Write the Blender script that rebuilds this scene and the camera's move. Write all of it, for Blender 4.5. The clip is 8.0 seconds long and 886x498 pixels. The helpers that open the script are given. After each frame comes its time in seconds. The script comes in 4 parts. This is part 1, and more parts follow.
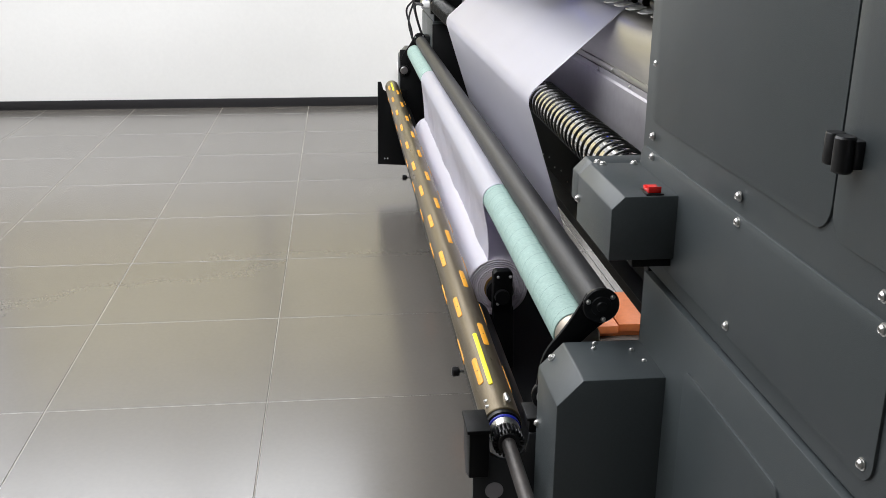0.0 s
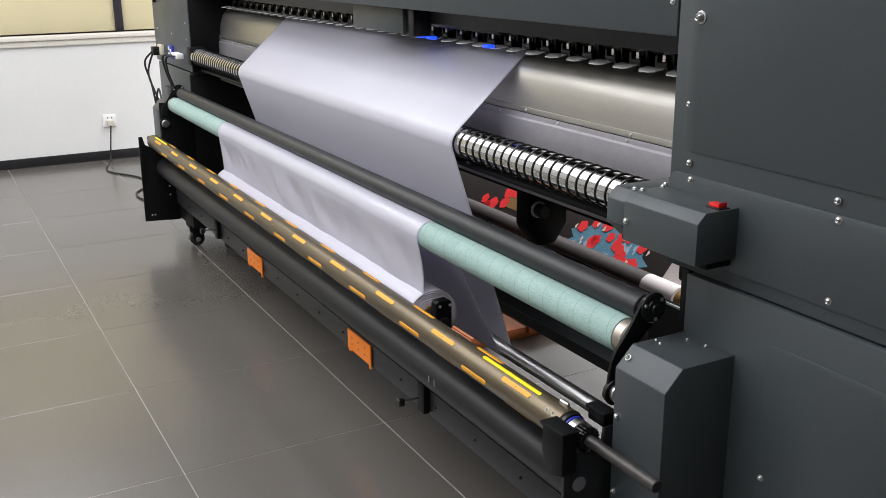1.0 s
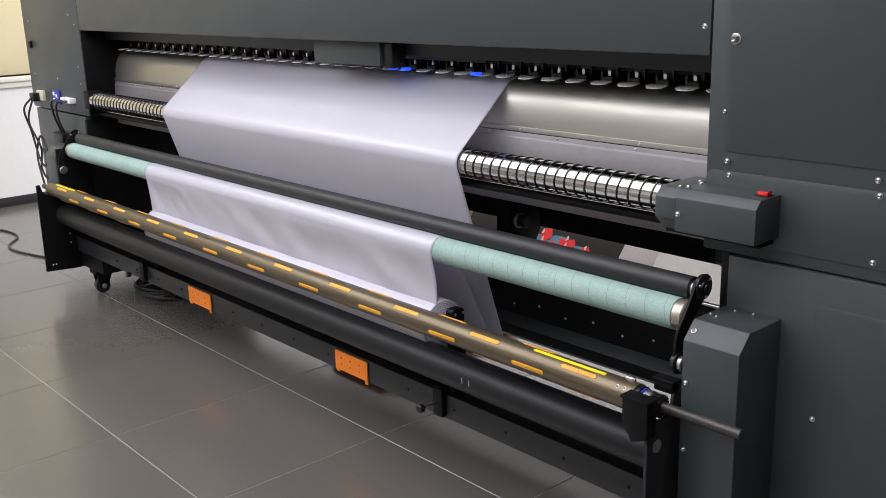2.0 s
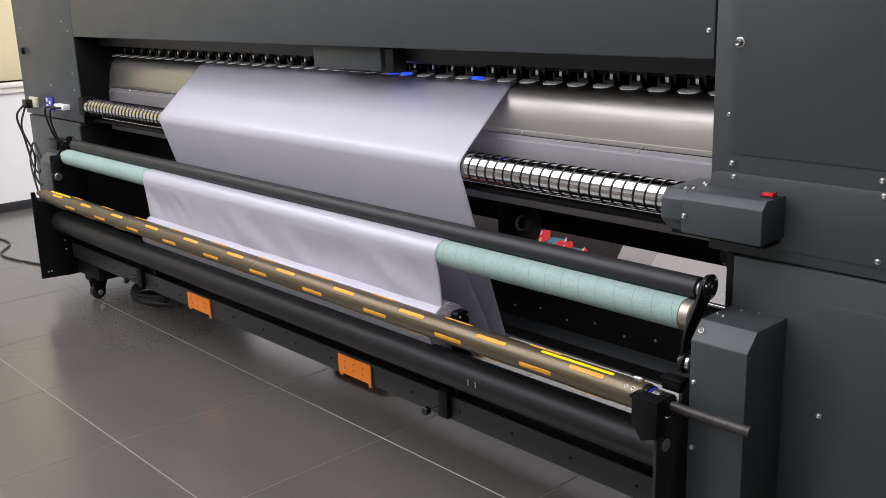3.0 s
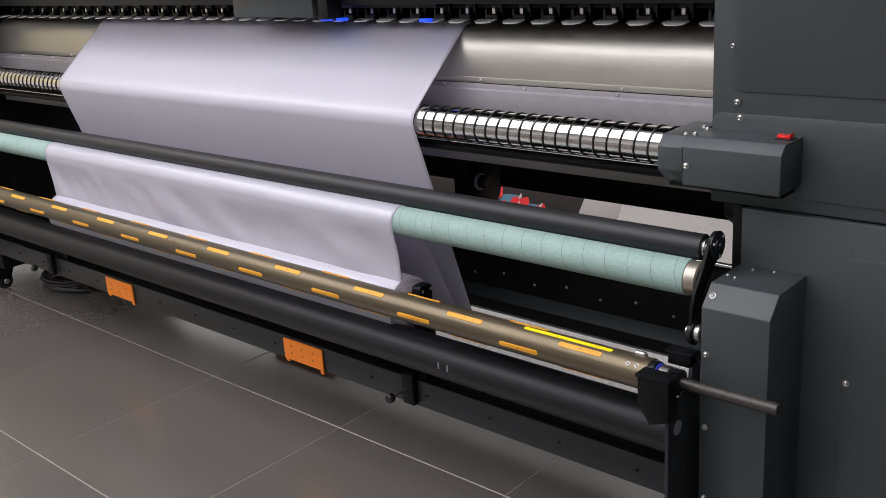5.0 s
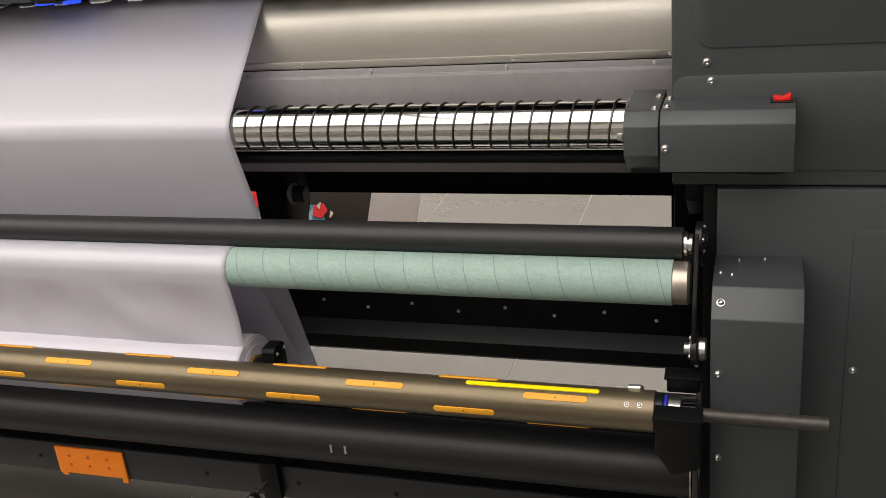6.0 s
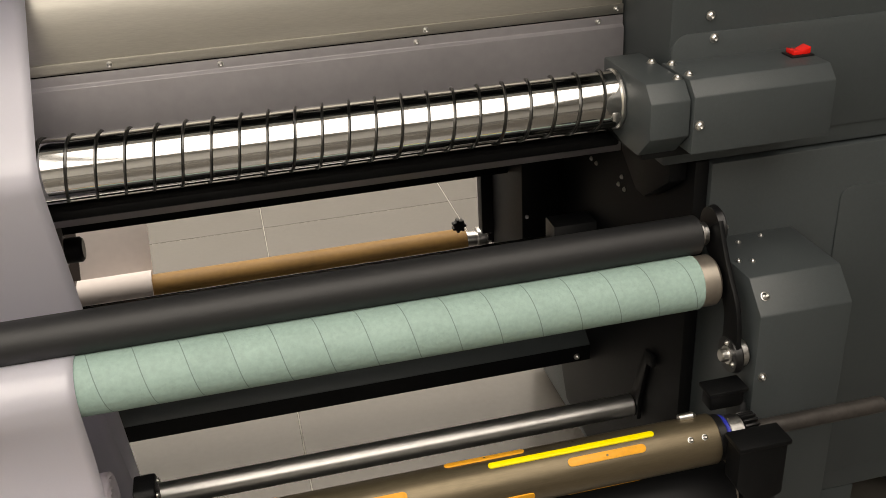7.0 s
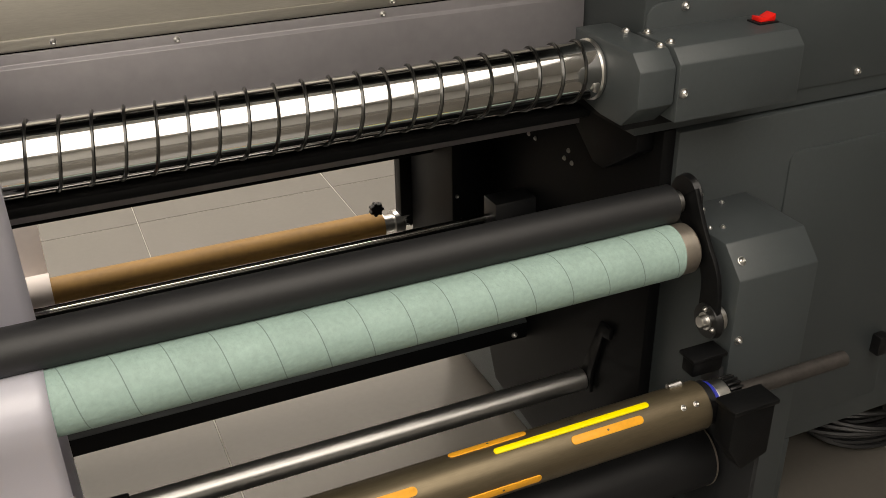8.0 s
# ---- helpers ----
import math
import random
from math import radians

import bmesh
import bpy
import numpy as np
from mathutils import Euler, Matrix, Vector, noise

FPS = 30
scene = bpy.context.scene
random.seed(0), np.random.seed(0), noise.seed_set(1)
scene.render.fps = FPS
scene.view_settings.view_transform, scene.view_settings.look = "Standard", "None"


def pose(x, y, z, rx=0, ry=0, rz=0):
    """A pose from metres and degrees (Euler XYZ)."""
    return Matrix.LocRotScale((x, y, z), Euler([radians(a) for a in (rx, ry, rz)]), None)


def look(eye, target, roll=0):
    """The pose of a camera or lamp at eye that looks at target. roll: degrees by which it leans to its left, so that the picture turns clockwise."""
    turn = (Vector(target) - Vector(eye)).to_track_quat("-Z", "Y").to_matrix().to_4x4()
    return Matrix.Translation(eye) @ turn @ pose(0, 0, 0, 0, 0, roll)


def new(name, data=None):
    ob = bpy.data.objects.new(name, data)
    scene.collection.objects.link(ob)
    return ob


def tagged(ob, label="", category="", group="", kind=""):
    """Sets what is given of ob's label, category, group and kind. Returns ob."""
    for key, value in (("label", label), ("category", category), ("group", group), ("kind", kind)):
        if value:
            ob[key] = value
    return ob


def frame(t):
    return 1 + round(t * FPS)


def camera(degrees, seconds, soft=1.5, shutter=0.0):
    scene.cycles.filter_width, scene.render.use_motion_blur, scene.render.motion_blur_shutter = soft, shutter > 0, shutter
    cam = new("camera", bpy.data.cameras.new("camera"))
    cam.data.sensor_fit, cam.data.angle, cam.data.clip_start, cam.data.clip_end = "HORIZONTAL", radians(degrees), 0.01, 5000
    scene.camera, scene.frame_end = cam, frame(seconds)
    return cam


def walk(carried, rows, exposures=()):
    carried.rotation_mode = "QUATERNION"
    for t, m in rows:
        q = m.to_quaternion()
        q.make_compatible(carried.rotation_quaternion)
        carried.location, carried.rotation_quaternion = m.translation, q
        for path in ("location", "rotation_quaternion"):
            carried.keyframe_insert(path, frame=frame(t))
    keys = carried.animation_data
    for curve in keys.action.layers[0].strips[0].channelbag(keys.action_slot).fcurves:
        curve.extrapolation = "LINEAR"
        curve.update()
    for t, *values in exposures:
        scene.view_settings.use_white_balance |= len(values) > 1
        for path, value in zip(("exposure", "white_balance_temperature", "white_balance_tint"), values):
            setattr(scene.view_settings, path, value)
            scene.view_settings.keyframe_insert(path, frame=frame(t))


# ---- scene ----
cam = camera(49.0, 8.0, soft=0.8)
PATH = [
    (0, (1.404, -0.469, 1.363), (-0.477, -0.269, 0.714), 0.3),
    (0.5, (1.358, -0.811, 1.396), (-0.444, -0.212, 0.769), -0.0),
    (1, (1.329, -1.247, 1.427), (-0.349, -0.329, 0.841), -0.5),
    (1.5, (1.228, -1.587, 1.446), (-0.318, -0.448, 0.888), -1.4),
    (1.7, (1.187, -1.79, 1.44), (-0.281, -0.547, 0.911), -1.2),
    (3, (1.138, -1.909, 1.452), (-0.289, -0.61, 0.928), -2.0),
    (3.5, (1.135, -1.91, 1.454), (-0.292, -0.61, 0.932), -1.9),
    (4, (1.119, -1.9, 1.447), (-0.307, -0.599, 0.922), -1.8),
    (4.2, (1.099, -1.886, 1.45), (-0.32, -0.584, 0.91), -2.1),
    (5.3, (0.657, -1.72, 1.39), (-0.509, -0.235, 0.731), -4.9),
    (5.5, (0.507, -1.696, 1.391), (-0.533, -0.132, 0.703), -5.5),
    (6, (0.082, -1.565, 1.395), (-0.527, 0.183, 0.638), -5.9),
    (6.5, (-0.33, -1.351, 1.39), (-0.403, 0.466, 0.556), -4.9),
    (7, (-0.619, -1.15, 1.368), (-0.238, 0.592, 0.463), -3.1),
    (7.5, (-0.758, -1.045, 1.352), (-0.121, 0.597, 0.405), -1.4),
    (8, (-0.799, -1.04, 1.343), (-0.087, 0.575, 0.402), -0.8),
]
walk(cam, [(t, look(eye, target, roll)) for t, eye, target, roll in PATH], exposures=[(0.0, -0.1, 6000, 10), (0.5, -0.33, 5950, 10), (1.5, -0.32, 6050, 13), (4.0, -0.5, 6000, 16), (5.5, -0.48, 6300, 14), (6.5, -0.57, 7300, 11), (7.2, -0.55, 7300, 11), (8.0, -0.57, 7300, 11)])

# ---- world, lights ----
world = bpy.data.worlds.new("world")
scene.world = world
world.use_nodes = True
wn = world.node_tree.nodes
sky = wn.new("ShaderNodeTexSky")
sky.sky_type, sky.sun_disc = "NISHITA", False
sky.sun_elevation, sky.sun_rotation = radians(40), radians(200)
world.node_tree.links.new(sky.outputs[0], wn["Background"].inputs[0])
wn["Background"].inputs[1].default_value = 0.08

CEILING = 2.9
PANEL_X, PANEL_Y = 2.1, 1.2      # one luminous ceiling panel
FRONT_ROWS, REAR_ROW = (-1.0, -2.28, -3.56), 1.95
LAMPS = [(x, y, 40.0) for y in FRONT_ROWS for x in (-4.5, -2.3, -0.1)] + [(x, REAR_ROW, 118.0) for x in (-4.0, -1.7, 0.6)]


def ceiling_lamp(x, y, power):
    lamp = bpy.data.lights.new("panel_light", "AREA")
    lamp.shape, lamp.size, lamp.size_y = "RECTANGLE", PANEL_X, PANEL_Y
    lamp.energy, lamp.color = power, (1.0, 0.97, 0.94)
    ob = new("panel_light", lamp)
    ob.matrix_world = look((x, y, CEILING - 0.035), (x, y, 0))


for lx, ly, watts in LAMPS:
    ceiling_lamp(lx, ly, watts)


# ---- materials ----
def material(name, color, rough=0.5, metal=0.0, grain=0.0, grain_scale=60.0, stains=0.0, stain_scale=2.5,
             bump=0.0, bump_scale=200.0, stretch=(1, 1, 1), rough_var=0.0, sheen=0.0, coat=0.0, spec=0.5):
    m = bpy.data.materials.new(name)
    m.use_nodes = True
    nt = m.node_tree
    n, link = nt.nodes, nt.links.new
    bsdf = n["Principled BSDF"]
    bsdf.inputs["Roughness"].default_value = rough
    bsdf.inputs["Metallic"].default_value = metal
    bsdf.inputs["Specular IOR Level"].default_value = spec
    bsdf.inputs["Sheen Weight"].default_value = sheen
    bsdf.inputs["Coat Weight"].default_value = coat
    tex = n.new("ShaderNodeNewGeometry")
    mapping = n.new("ShaderNodeMapping")
    mapping.inputs["Scale"].default_value = stretch
    link(tex.outputs["Position"], mapping.inputs[0])

    def noise_at(scale, detail=4.0):
        t = n.new("ShaderNodeTexNoise")
        t.inputs["Scale"].default_value, t.inputs["Detail"].default_value = scale, detail
        link(mapping.outputs[0], t.inputs["Vector"])
        return t.outputs["Fac"]

    def spread(fac, amount):
        r = n.new("ShaderNodeMapRange")
        r.inputs[1].default_value, r.inputs[2].default_value = 0.25, 0.75
        r.inputs[3].default_value, r.inputs[4].default_value = 1 - amount, 1 + amount
        link(fac, r.inputs[0])
        return r.outputs[0]

    value = None
    for amount, scale in ((grain, grain_scale), (stains, stain_scale)):
        if amount:
            s = spread(noise_at(scale), amount)
            if value is None:
                value = s
            else:
                mul = n.new("ShaderNodeMath")
                mul.operation = "MULTIPLY"
                link(value, mul.inputs[0]), link(s, mul.inputs[1])
                value = mul.outputs[0]
    if value is None:
        bsdf.inputs["Base Color"].default_value = (*color, 1)
    else:
        mix = n.new("ShaderNodeVectorMath")
        mix.operation = "SCALE"
        mix.inputs[0].default_value = color
        link(value, mix.inputs["Scale"])
        link(mix.outputs[0], bsdf.inputs["Base Color"])
    if rough_var:
        s = spread(noise_at(stain_scale * 2.3), rough_var)
        mul = n.new("ShaderNodeMath")
        mul.operation = "MULTIPLY"
        mul.inputs[1].default_value = rough
        link(s, mul.inputs[0])
        link(mul.outputs[0], bsdf.inputs["Roughness"])
    if bump:
        b = n.new("ShaderNodeBump")
        b.inputs["Strength"].default_value, b.inputs["Distance"].default_value = bump, 0.001
        link(noise_at(bump_scale, 2.0), b.inputs["Height"])
        link(b.outputs[0], bsdf.inputs["Normal"])
    return m


GREY = material("grey_powder_coat", (0.0455, 0.0537, 0.0562), 0.42, grain=0.06, grain_scale=240, stains=0.07, bump=0.25, bump_scale=900, rough_var=0.12)
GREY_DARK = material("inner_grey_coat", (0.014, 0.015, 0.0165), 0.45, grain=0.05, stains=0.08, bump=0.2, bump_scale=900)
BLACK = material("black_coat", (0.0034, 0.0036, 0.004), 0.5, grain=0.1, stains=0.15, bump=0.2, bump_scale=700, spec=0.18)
BLACK_PLASTIC = material("black_plastic", (0.006, 0.006, 0.0065), 0.35, grain=0.08, stains=0.1, spec=0.4)
RUBBER = material("black_rubber", (0.011, 0.0115, 0.0125), 0.48, grain=0.08, grain_scale=150, stains=0.12, bump=0.15, bump_scale=500)
DARK_TUBE = material("dark_coated_tube", (0.0075, 0.0078, 0.0088), 0.45, grain=0.08, grain_scale=150, stains=0.15, bump=0.1, bump_scale=400, spec=0.35)
CHROME = material("polished_steel", (0.66, 0.655, 0.64), 0.09, 1.0, grain=0.02, grain_scale=30, stains=0.04, stretch=(1, 14, 14), rough_var=0.25)
WIRE = material("spring_wire", (0.10, 0.10, 0.098), 0.28, 1.0, grain=0.08)
STEEL = material("bright_steel", (0.62, 0.61, 0.59), 0.28, 1.0, grain=0.08, grain_scale=90)
BRUSHED = material("brushed_bar", (0.70, 0.69, 0.67), 0.36, 1.0, grain=0.06, grain_scale=50)
PLATEN = material("brushed_platen", (0.43, 0.412, 0.37), 0.36, 0.85, grain=0.06, grain_scale=80, stains=0.05, stretch=(1, 12, 12), rough_var=0.15)
SHEET = material("zinc_sheet", (0.36, 0.345, 0.36), 0.45, 0.6, grain=0.05, grain_scale=60, stains=0.06, rough_var=0.15)
BRONZE = material("bronze_anodised", (0.155, 0.125, 0.08), 0.34, 0.75, grain=0.1, grain_scale=70, stains=0.12, stretch=(1, 8, 8), bump=0.1, bump_scale=300, rough_var=0.2)
SHAFT_STEEL = material("worn_shaft_steel", (0.065, 0.059, 0.055), 0.45, 0.6, grain=0.2, grain_scale=120, stains=0.25, stain_scale=14)
ORANGE = material("orange_rubber", (0.80, 0.36, 0.02), 0.5, grain=0.08, grain_scale=200, stains=0.08, stain_scale=9)
YELLOW = material("yellow_strip", (0.92, 0.78, 0.0), 0.45, grain=0.05, grain_scale=200)
ORANGE_PAINT = material("orange_paint", (0.86, 0.22, 0.008), 0.42, grain=0.05, grain_scale=120, stains=0.06)
RED = material("red_switch", (0.75, 0.012, 0.008), 0.25, grain=0.04, coat=0.3)
BLUE = material("blue_plastic", (0.02, 0.03, 0.35), 0.35, grain=0.05)
WHITE_PLASTIC = material("white_plastic", (0.86, 0.85, 0.83), 0.4, grain=0.03)
PADDLE_WHITE = material("glossy_white_tongue", (0.88, 0.88, 0.87), 0.22, grain=0.02, coat=0.5)
AGED_STEEL = material("aged_steel", (0.46, 0.41, 0.35), 0.4, 0.9, grain=0.1, grain_scale=60, stains=0.2, stain_scale=18)
CREAM_PLASTIC = material("cream_plastic", (0.62, 0.58, 0.45), 0.45, grain=0.05)
FABRIC = material("white_polyester", (0.775, 0.765, 0.835), 0.36, grain=0.015, grain_scale=900, stains=0.02, stain_scale=4, bump=0.12, bump_scale=1500, sheen=0.15, spec=0.8, coat=0.9)
FABRIC_BACKLIT = 0.45
ROLL_WHITE = material("wound_fabric", (0.72, 0.66, 0.74), 0.6, grain=0.03, grain_scale=400, sheen=0.2)
KRAFT = material("kraft_cardboard", (0.25, 0.135, 0.030), 0.65, grain=0.1, grain_scale=90, stains=0.12, stain_scale=9)
PAPER = material("white_paper", (0.60, 0.54, 0.51), 0.65, grain=0.03)
DARK_PRINT = material("dark_printed_ground", (0.032, 0.022, 0.018), 0.7, grain=0.1, grain_scale=300)
PRINT_RED = material("print_red", (0.85, 0.02, 0.02), 0.7, grain=0.12, grain_scale=260)
PRINT_BLUE = material("print_blue", (0.10, 0.24, 0.33), 0.7, grain=0.25, grain_scale=120)
PRINT_PALE = material("print_pale_blue", (0.32, 0.46, 0.55), 0.7, grain=0.2, grain_scale=160)
PRINT_CREAM = material("print_cream", (0.75, 0.58, 0.5), 0.7, grain=0.1)
WALL = material("white_wall_paint", (0.72, 0.71, 0.685), 0.65, grain=0.015, grain_scale=40, stains=0.03, stain_scale=1.2, bump=0.15, bump_scale=120)
CEIL = material("ceiling_paint", (0.78, 0.77, 0.75), 0.8, grain=0.02, stains=0.02)
BASE = material("dark_baseboard", (0.012, 0.011, 0.012), 0.4, grain=0.1, stains=0.1)
BLIND = material("cream_roller_blind", (0.70, 0.62, 0.38), 0.75, grain=0.03, grain_scale=400, stains=0.03)
FRAME = material("window_frame_paint", (0.03, 0.025, 0.035), 0.4, grain=0.05)
SILL = material("sill_stone", (0.74, 0.70, 0.62), 0.4, grain=0.05, grain_scale=60)
GROUT = material("pale_grout", (0.31, 0.295, 0.26), 0.7, grain=0.15, grain_scale=40, stains=0.2)
CABLE = material("black_cable", (0.011, 0.011, 0.012), 0.45, grain=0.06)
BOARD = material("orange_brown_board", (0.42, 0.11, 0.02), 0.55, grain=0.1, grain_scale=60, stains=0.1)
TILE = material("grey_polished_tile", (0.110, 0.101, 0.089), 0.22, grain=0.03, grain_scale=70, stains=0.06, stain_scale=2.0, rough_var=0.04, spec=0.5)
UV_LAMP = material("blue_led", (0.02, 0.05, 0.5), 0.3)
UV_LAMP.node_tree.nodes["Principled BSDF"].inputs["Emission Color"].default_value = (0.02, 0.08, 1.0, 1)
UV_LAMP.node_tree.nodes["Principled BSDF"].inputs["Emission Strength"].default_value = 1.5


def let_light_through(m, share):
    """Thin cloth: a share of the light passes to its far side."""
    nt = m.node_tree
    bsdf, out = nt.nodes["Principled BSDF"], nt.nodes["Material Output"]
    thin = nt.nodes.new("ShaderNodeBsdfTranslucent")
    nt.links.new(bsdf.inputs["Base Color"].links[0].from_socket, thin.inputs["Color"])
    mix = nt.nodes.new("ShaderNodeMixShader")
    mix.inputs[0].default_value = share
    nt.links.new(bsdf.outputs[0], mix.inputs[1])
    nt.links.new(thin.outputs[0], mix.inputs[2])
    nt.links.new(mix.outputs[0], out.inputs["Surface"])
    bsdf.inputs["Coat Roughness"].default_value, bsdf.inputs["Coat IOR"].default_value = 0.31, 1.85


let_light_through(FABRIC, FABRIC_BACKLIT)


def tile_variation(m):
    """A slight shade of its own for each tile."""
    nt = m.node_tree
    bsdf = nt.nodes["Principled BSDF"]
    src = bsdf.inputs["Base Color"].links[0].from_socket
    info = nt.nodes.new("ShaderNodeObjectInfo")
    rng = nt.nodes.new("ShaderNodeMapRange")
    rng.inputs[3].default_value, rng.inputs[4].default_value = 0.95, 1.05
    sc = nt.nodes.new("ShaderNodeVectorMath")
    sc.operation = "SCALE"
    nt.links.new(info.outputs["Random"], rng.inputs[0])
    nt.links.new(src, sc.inputs[0])
    nt.links.new(rng.outputs[0], sc.inputs["Scale"])
    nt.links.new(sc.outputs[0], bsdf.inputs["Base Color"])


tile_variation(TILE)
TILE.node_tree.nodes["Principled BSDF"].inputs["IOR"].default_value = 1.95


def grip_tape():
    """Pale green grip tape wound on a roller: a spiral seam and a pebbled surface."""
    m = material("green_grip_tape", (0.29, 0.41, 0.37), 0.62, grain=0.10, grain_scale=130, stains=0.09, stain_scale=11, bump=1.0, bump_scale=210, rough_var=0.1)
    nt = m.node_tree
    n, link = nt.nodes, nt.links.new
    bsdf = n["Principled BSDF"]
    src = bsdf.inputs["Base Color"].links[0].from_socket
    geo = n.new("ShaderNodeNewGeometry")
    sep = n.new("ShaderNodeSeparateXYZ")
    link(geo.outputs["Position"], sep.inputs[0])

    def math_node(op, a, b=None):
        k = n.new("ShaderNodeMath")
        k.operation = op
        for i, v in enumerate((a, b)):
            if v is None:
                continue
            if isinstance(v, (int, float)):
                k.inputs[i].default_value = v
            else:
                link(v, k.inputs[i])
        return k.outputs[0]

    ang = math_node("ARCTAN2", math_node("SUBTRACT", sep.outputs[2], GREEN_Z), math_node("SUBTRACT", sep.outputs[1], GREEN_Y))
    turn = math_node("DIVIDE", ang, 2 * math.pi)
    along = math_node("DIVIDE", sep.outputs[0], 0.0545)
    saw = math_node("FRACT", math_node("ADD", math_node("SUBTRACT", along, turn), 80.0))
    dist = math_node("ABSOLUTE", math_node("SUBTRACT", saw, 0.5))
    seam = math_node("LESS_THAN", dist, 0.012)
    mix = n.new("ShaderNodeMix")
    mix.data_type = "RGBA"
    link(math_node("MULTIPLY", seam, 0.55), mix.inputs[0])
    link(src, mix.inputs[6])
    mix.inputs[7].default_value = (0.05, 0.08, 0.07, 1)
    link(mix.outputs[2], bsdf.inputs["Base Color"])
    return m


GREEN_Y, GREEN_Z, GREEN_R = -0.094, 0.710, 0.0375
GREEN = grip_tape()


# ---- mesh helpers ----
def finish(bm, name, mat, smooth=True):
    bmesh.ops.recalc_face_normals(bm, faces=bm.faces)
    me = bpy.data.meshes.new(name)
    bm.to_mesh(me)
    bm.free()
    me.materials.append(mat)
    if smooth:
        for p in me.polygons:
            p.use_smooth = True
        me.set_sharp_from_angle(angle=radians(32))
    return me


def hang(ob, parent):
    if parent is not None:
        ob.parent = parent
        ob.matrix_parent_inverse = Matrix.Translation(-parent.location)
    return ob


def part(name, bm, mat, parent=None, label="", smooth=True):
    """Links a bmesh as one mesh object under a thing or a part."""
    ob = hang(new(name, finish(bm, name, mat, smooth)), parent)
    return tagged(ob, label) if label else ob


def piece(name, me, parent, at=(0, 0, 0), rot=(0, 0, 0), label=""):
    """One more object on a shared mesh."""
    ob = hang(new(name, me), parent)
    ob.location = at
    ob.rotation_euler = [radians(a) for a in rot]
    return tagged(ob, label) if label else ob


def thing(name, at, label, category, group="", kind=""):
    ob = new(name)
    ob.empty_display_size = 0.1
    ob.location = at
    return tagged(ob, label, category, group, kind)


def soften(bm, width, segments=2, angle=30):
    edges = [e for e in bm.edges if len(e.link_faces) == 2 and e.calc_face_angle(0) > radians(angle)]
    if width and edges:
        bmesh.ops.bevel(bm, geom=edges, offset=width, segments=segments, affect="EDGES", profile=0.5, clamp_overlap=True)
    return bm


def box(x0, x1, y0, y1, z0, z1, bevel=0.002, bm=None):
    b = bmesh.new()
    bmesh.ops.create_cube(b, size=1)
    for v in b.verts:
        v.co = Vector(((x0 + x1) / 2 + v.co.x * (x1 - x0), (y0 + y1) / 2 + v.co.y * (y1 - y0), (z0 + z1) / 2 + v.co.z * (z1 - z0)))
    soften(b, bevel)
    return joined(bm, b)


def joined(bm, b):
    if bm is None:
        return b
    me = bpy.data.meshes.new("tmp")
    b.to_mesh(me)
    b.free()
    bm.from_mesh(me)
    bpy.data.meshes.remove(me)
    return bm


def prism(outline, lo, hi, axis="x", bevel=0.0015, bm=None):
    """A polygon pushed along an axis. The outline gives (y, z) for x, (x, z) for y, (x, y) for z."""
    b = bmesh.new()

    def at(u, v, w):
        return {"x": (w, u, v), "y": (u, w, v), "z": (u, v, w)}[axis]

    a = [b.verts.new(at(u, v, lo)) for u, v in outline]
    c = [b.verts.new(at(u, v, hi)) for u, v in outline]
    b.faces.new(a)
    b.faces.new(list(reversed(c)))
    for i in range(len(a)):
        j = (i + 1) % len(a)
        b.faces.new((a[j], a[i], c[i], c[j]))
    bmesh.ops.recalc_face_normals(b, faces=b.faces)
    soften(b, bevel)
    return joined(bm, b)


def rounded(u0, u1, v0, v1, r, n=5):
    pts = []
    for cu, cv, a0 in ((u1 - r, v0 + r, -90), (u1 - r, v1 - r, 0), (u0 + r, v1 - r, 90), (u0 + r, v0 + r, 180)):
        for i in range(n + 1):
            a = radians(a0 + 90 * i / n)
            pts.append((cu + r * math.cos(a), cv + r * math.sin(a)))
    return pts


def lathe(profile, y, z, seg=40, axis="x", bm=None, x=0.0):
    """Turns (along, radius) pairs round an axis through (y, z), or for axis y through (x, z), for z through (x, y)."""
    b = bmesh.new()
    rings = []
    for d, r in profile:
        ring = []
        for i in range(seg):
            a = 2 * math.pi * i / seg
            c, s = r * math.cos(a), r * math.sin(a)
            co = {"x": (d, y + c, z + s), "y": (x + c, d, z + s), "z": (x + c, y + s, d)}[axis]
            ring.append(b.verts.new(co))
        rings.append(ring)
    for p, q in zip(rings, rings[1:]):
        for i in range(seg):
            j = (i + 1) % seg
            b.faces.new((p[i], p[j], q[j], q[i]))
    b.faces.new(rings[0])
    b.faces.new(list(reversed(rings[-1])))
    return joined(bm, b)


def cyl(x0, x1, y, z, r, seg=40, edge=0.0015, bm=None):
    return lathe([(x0, r - edge), (x0 + edge, r), (x1 - edge, r), (x1, r - edge)], y, z, seg, bm=bm)


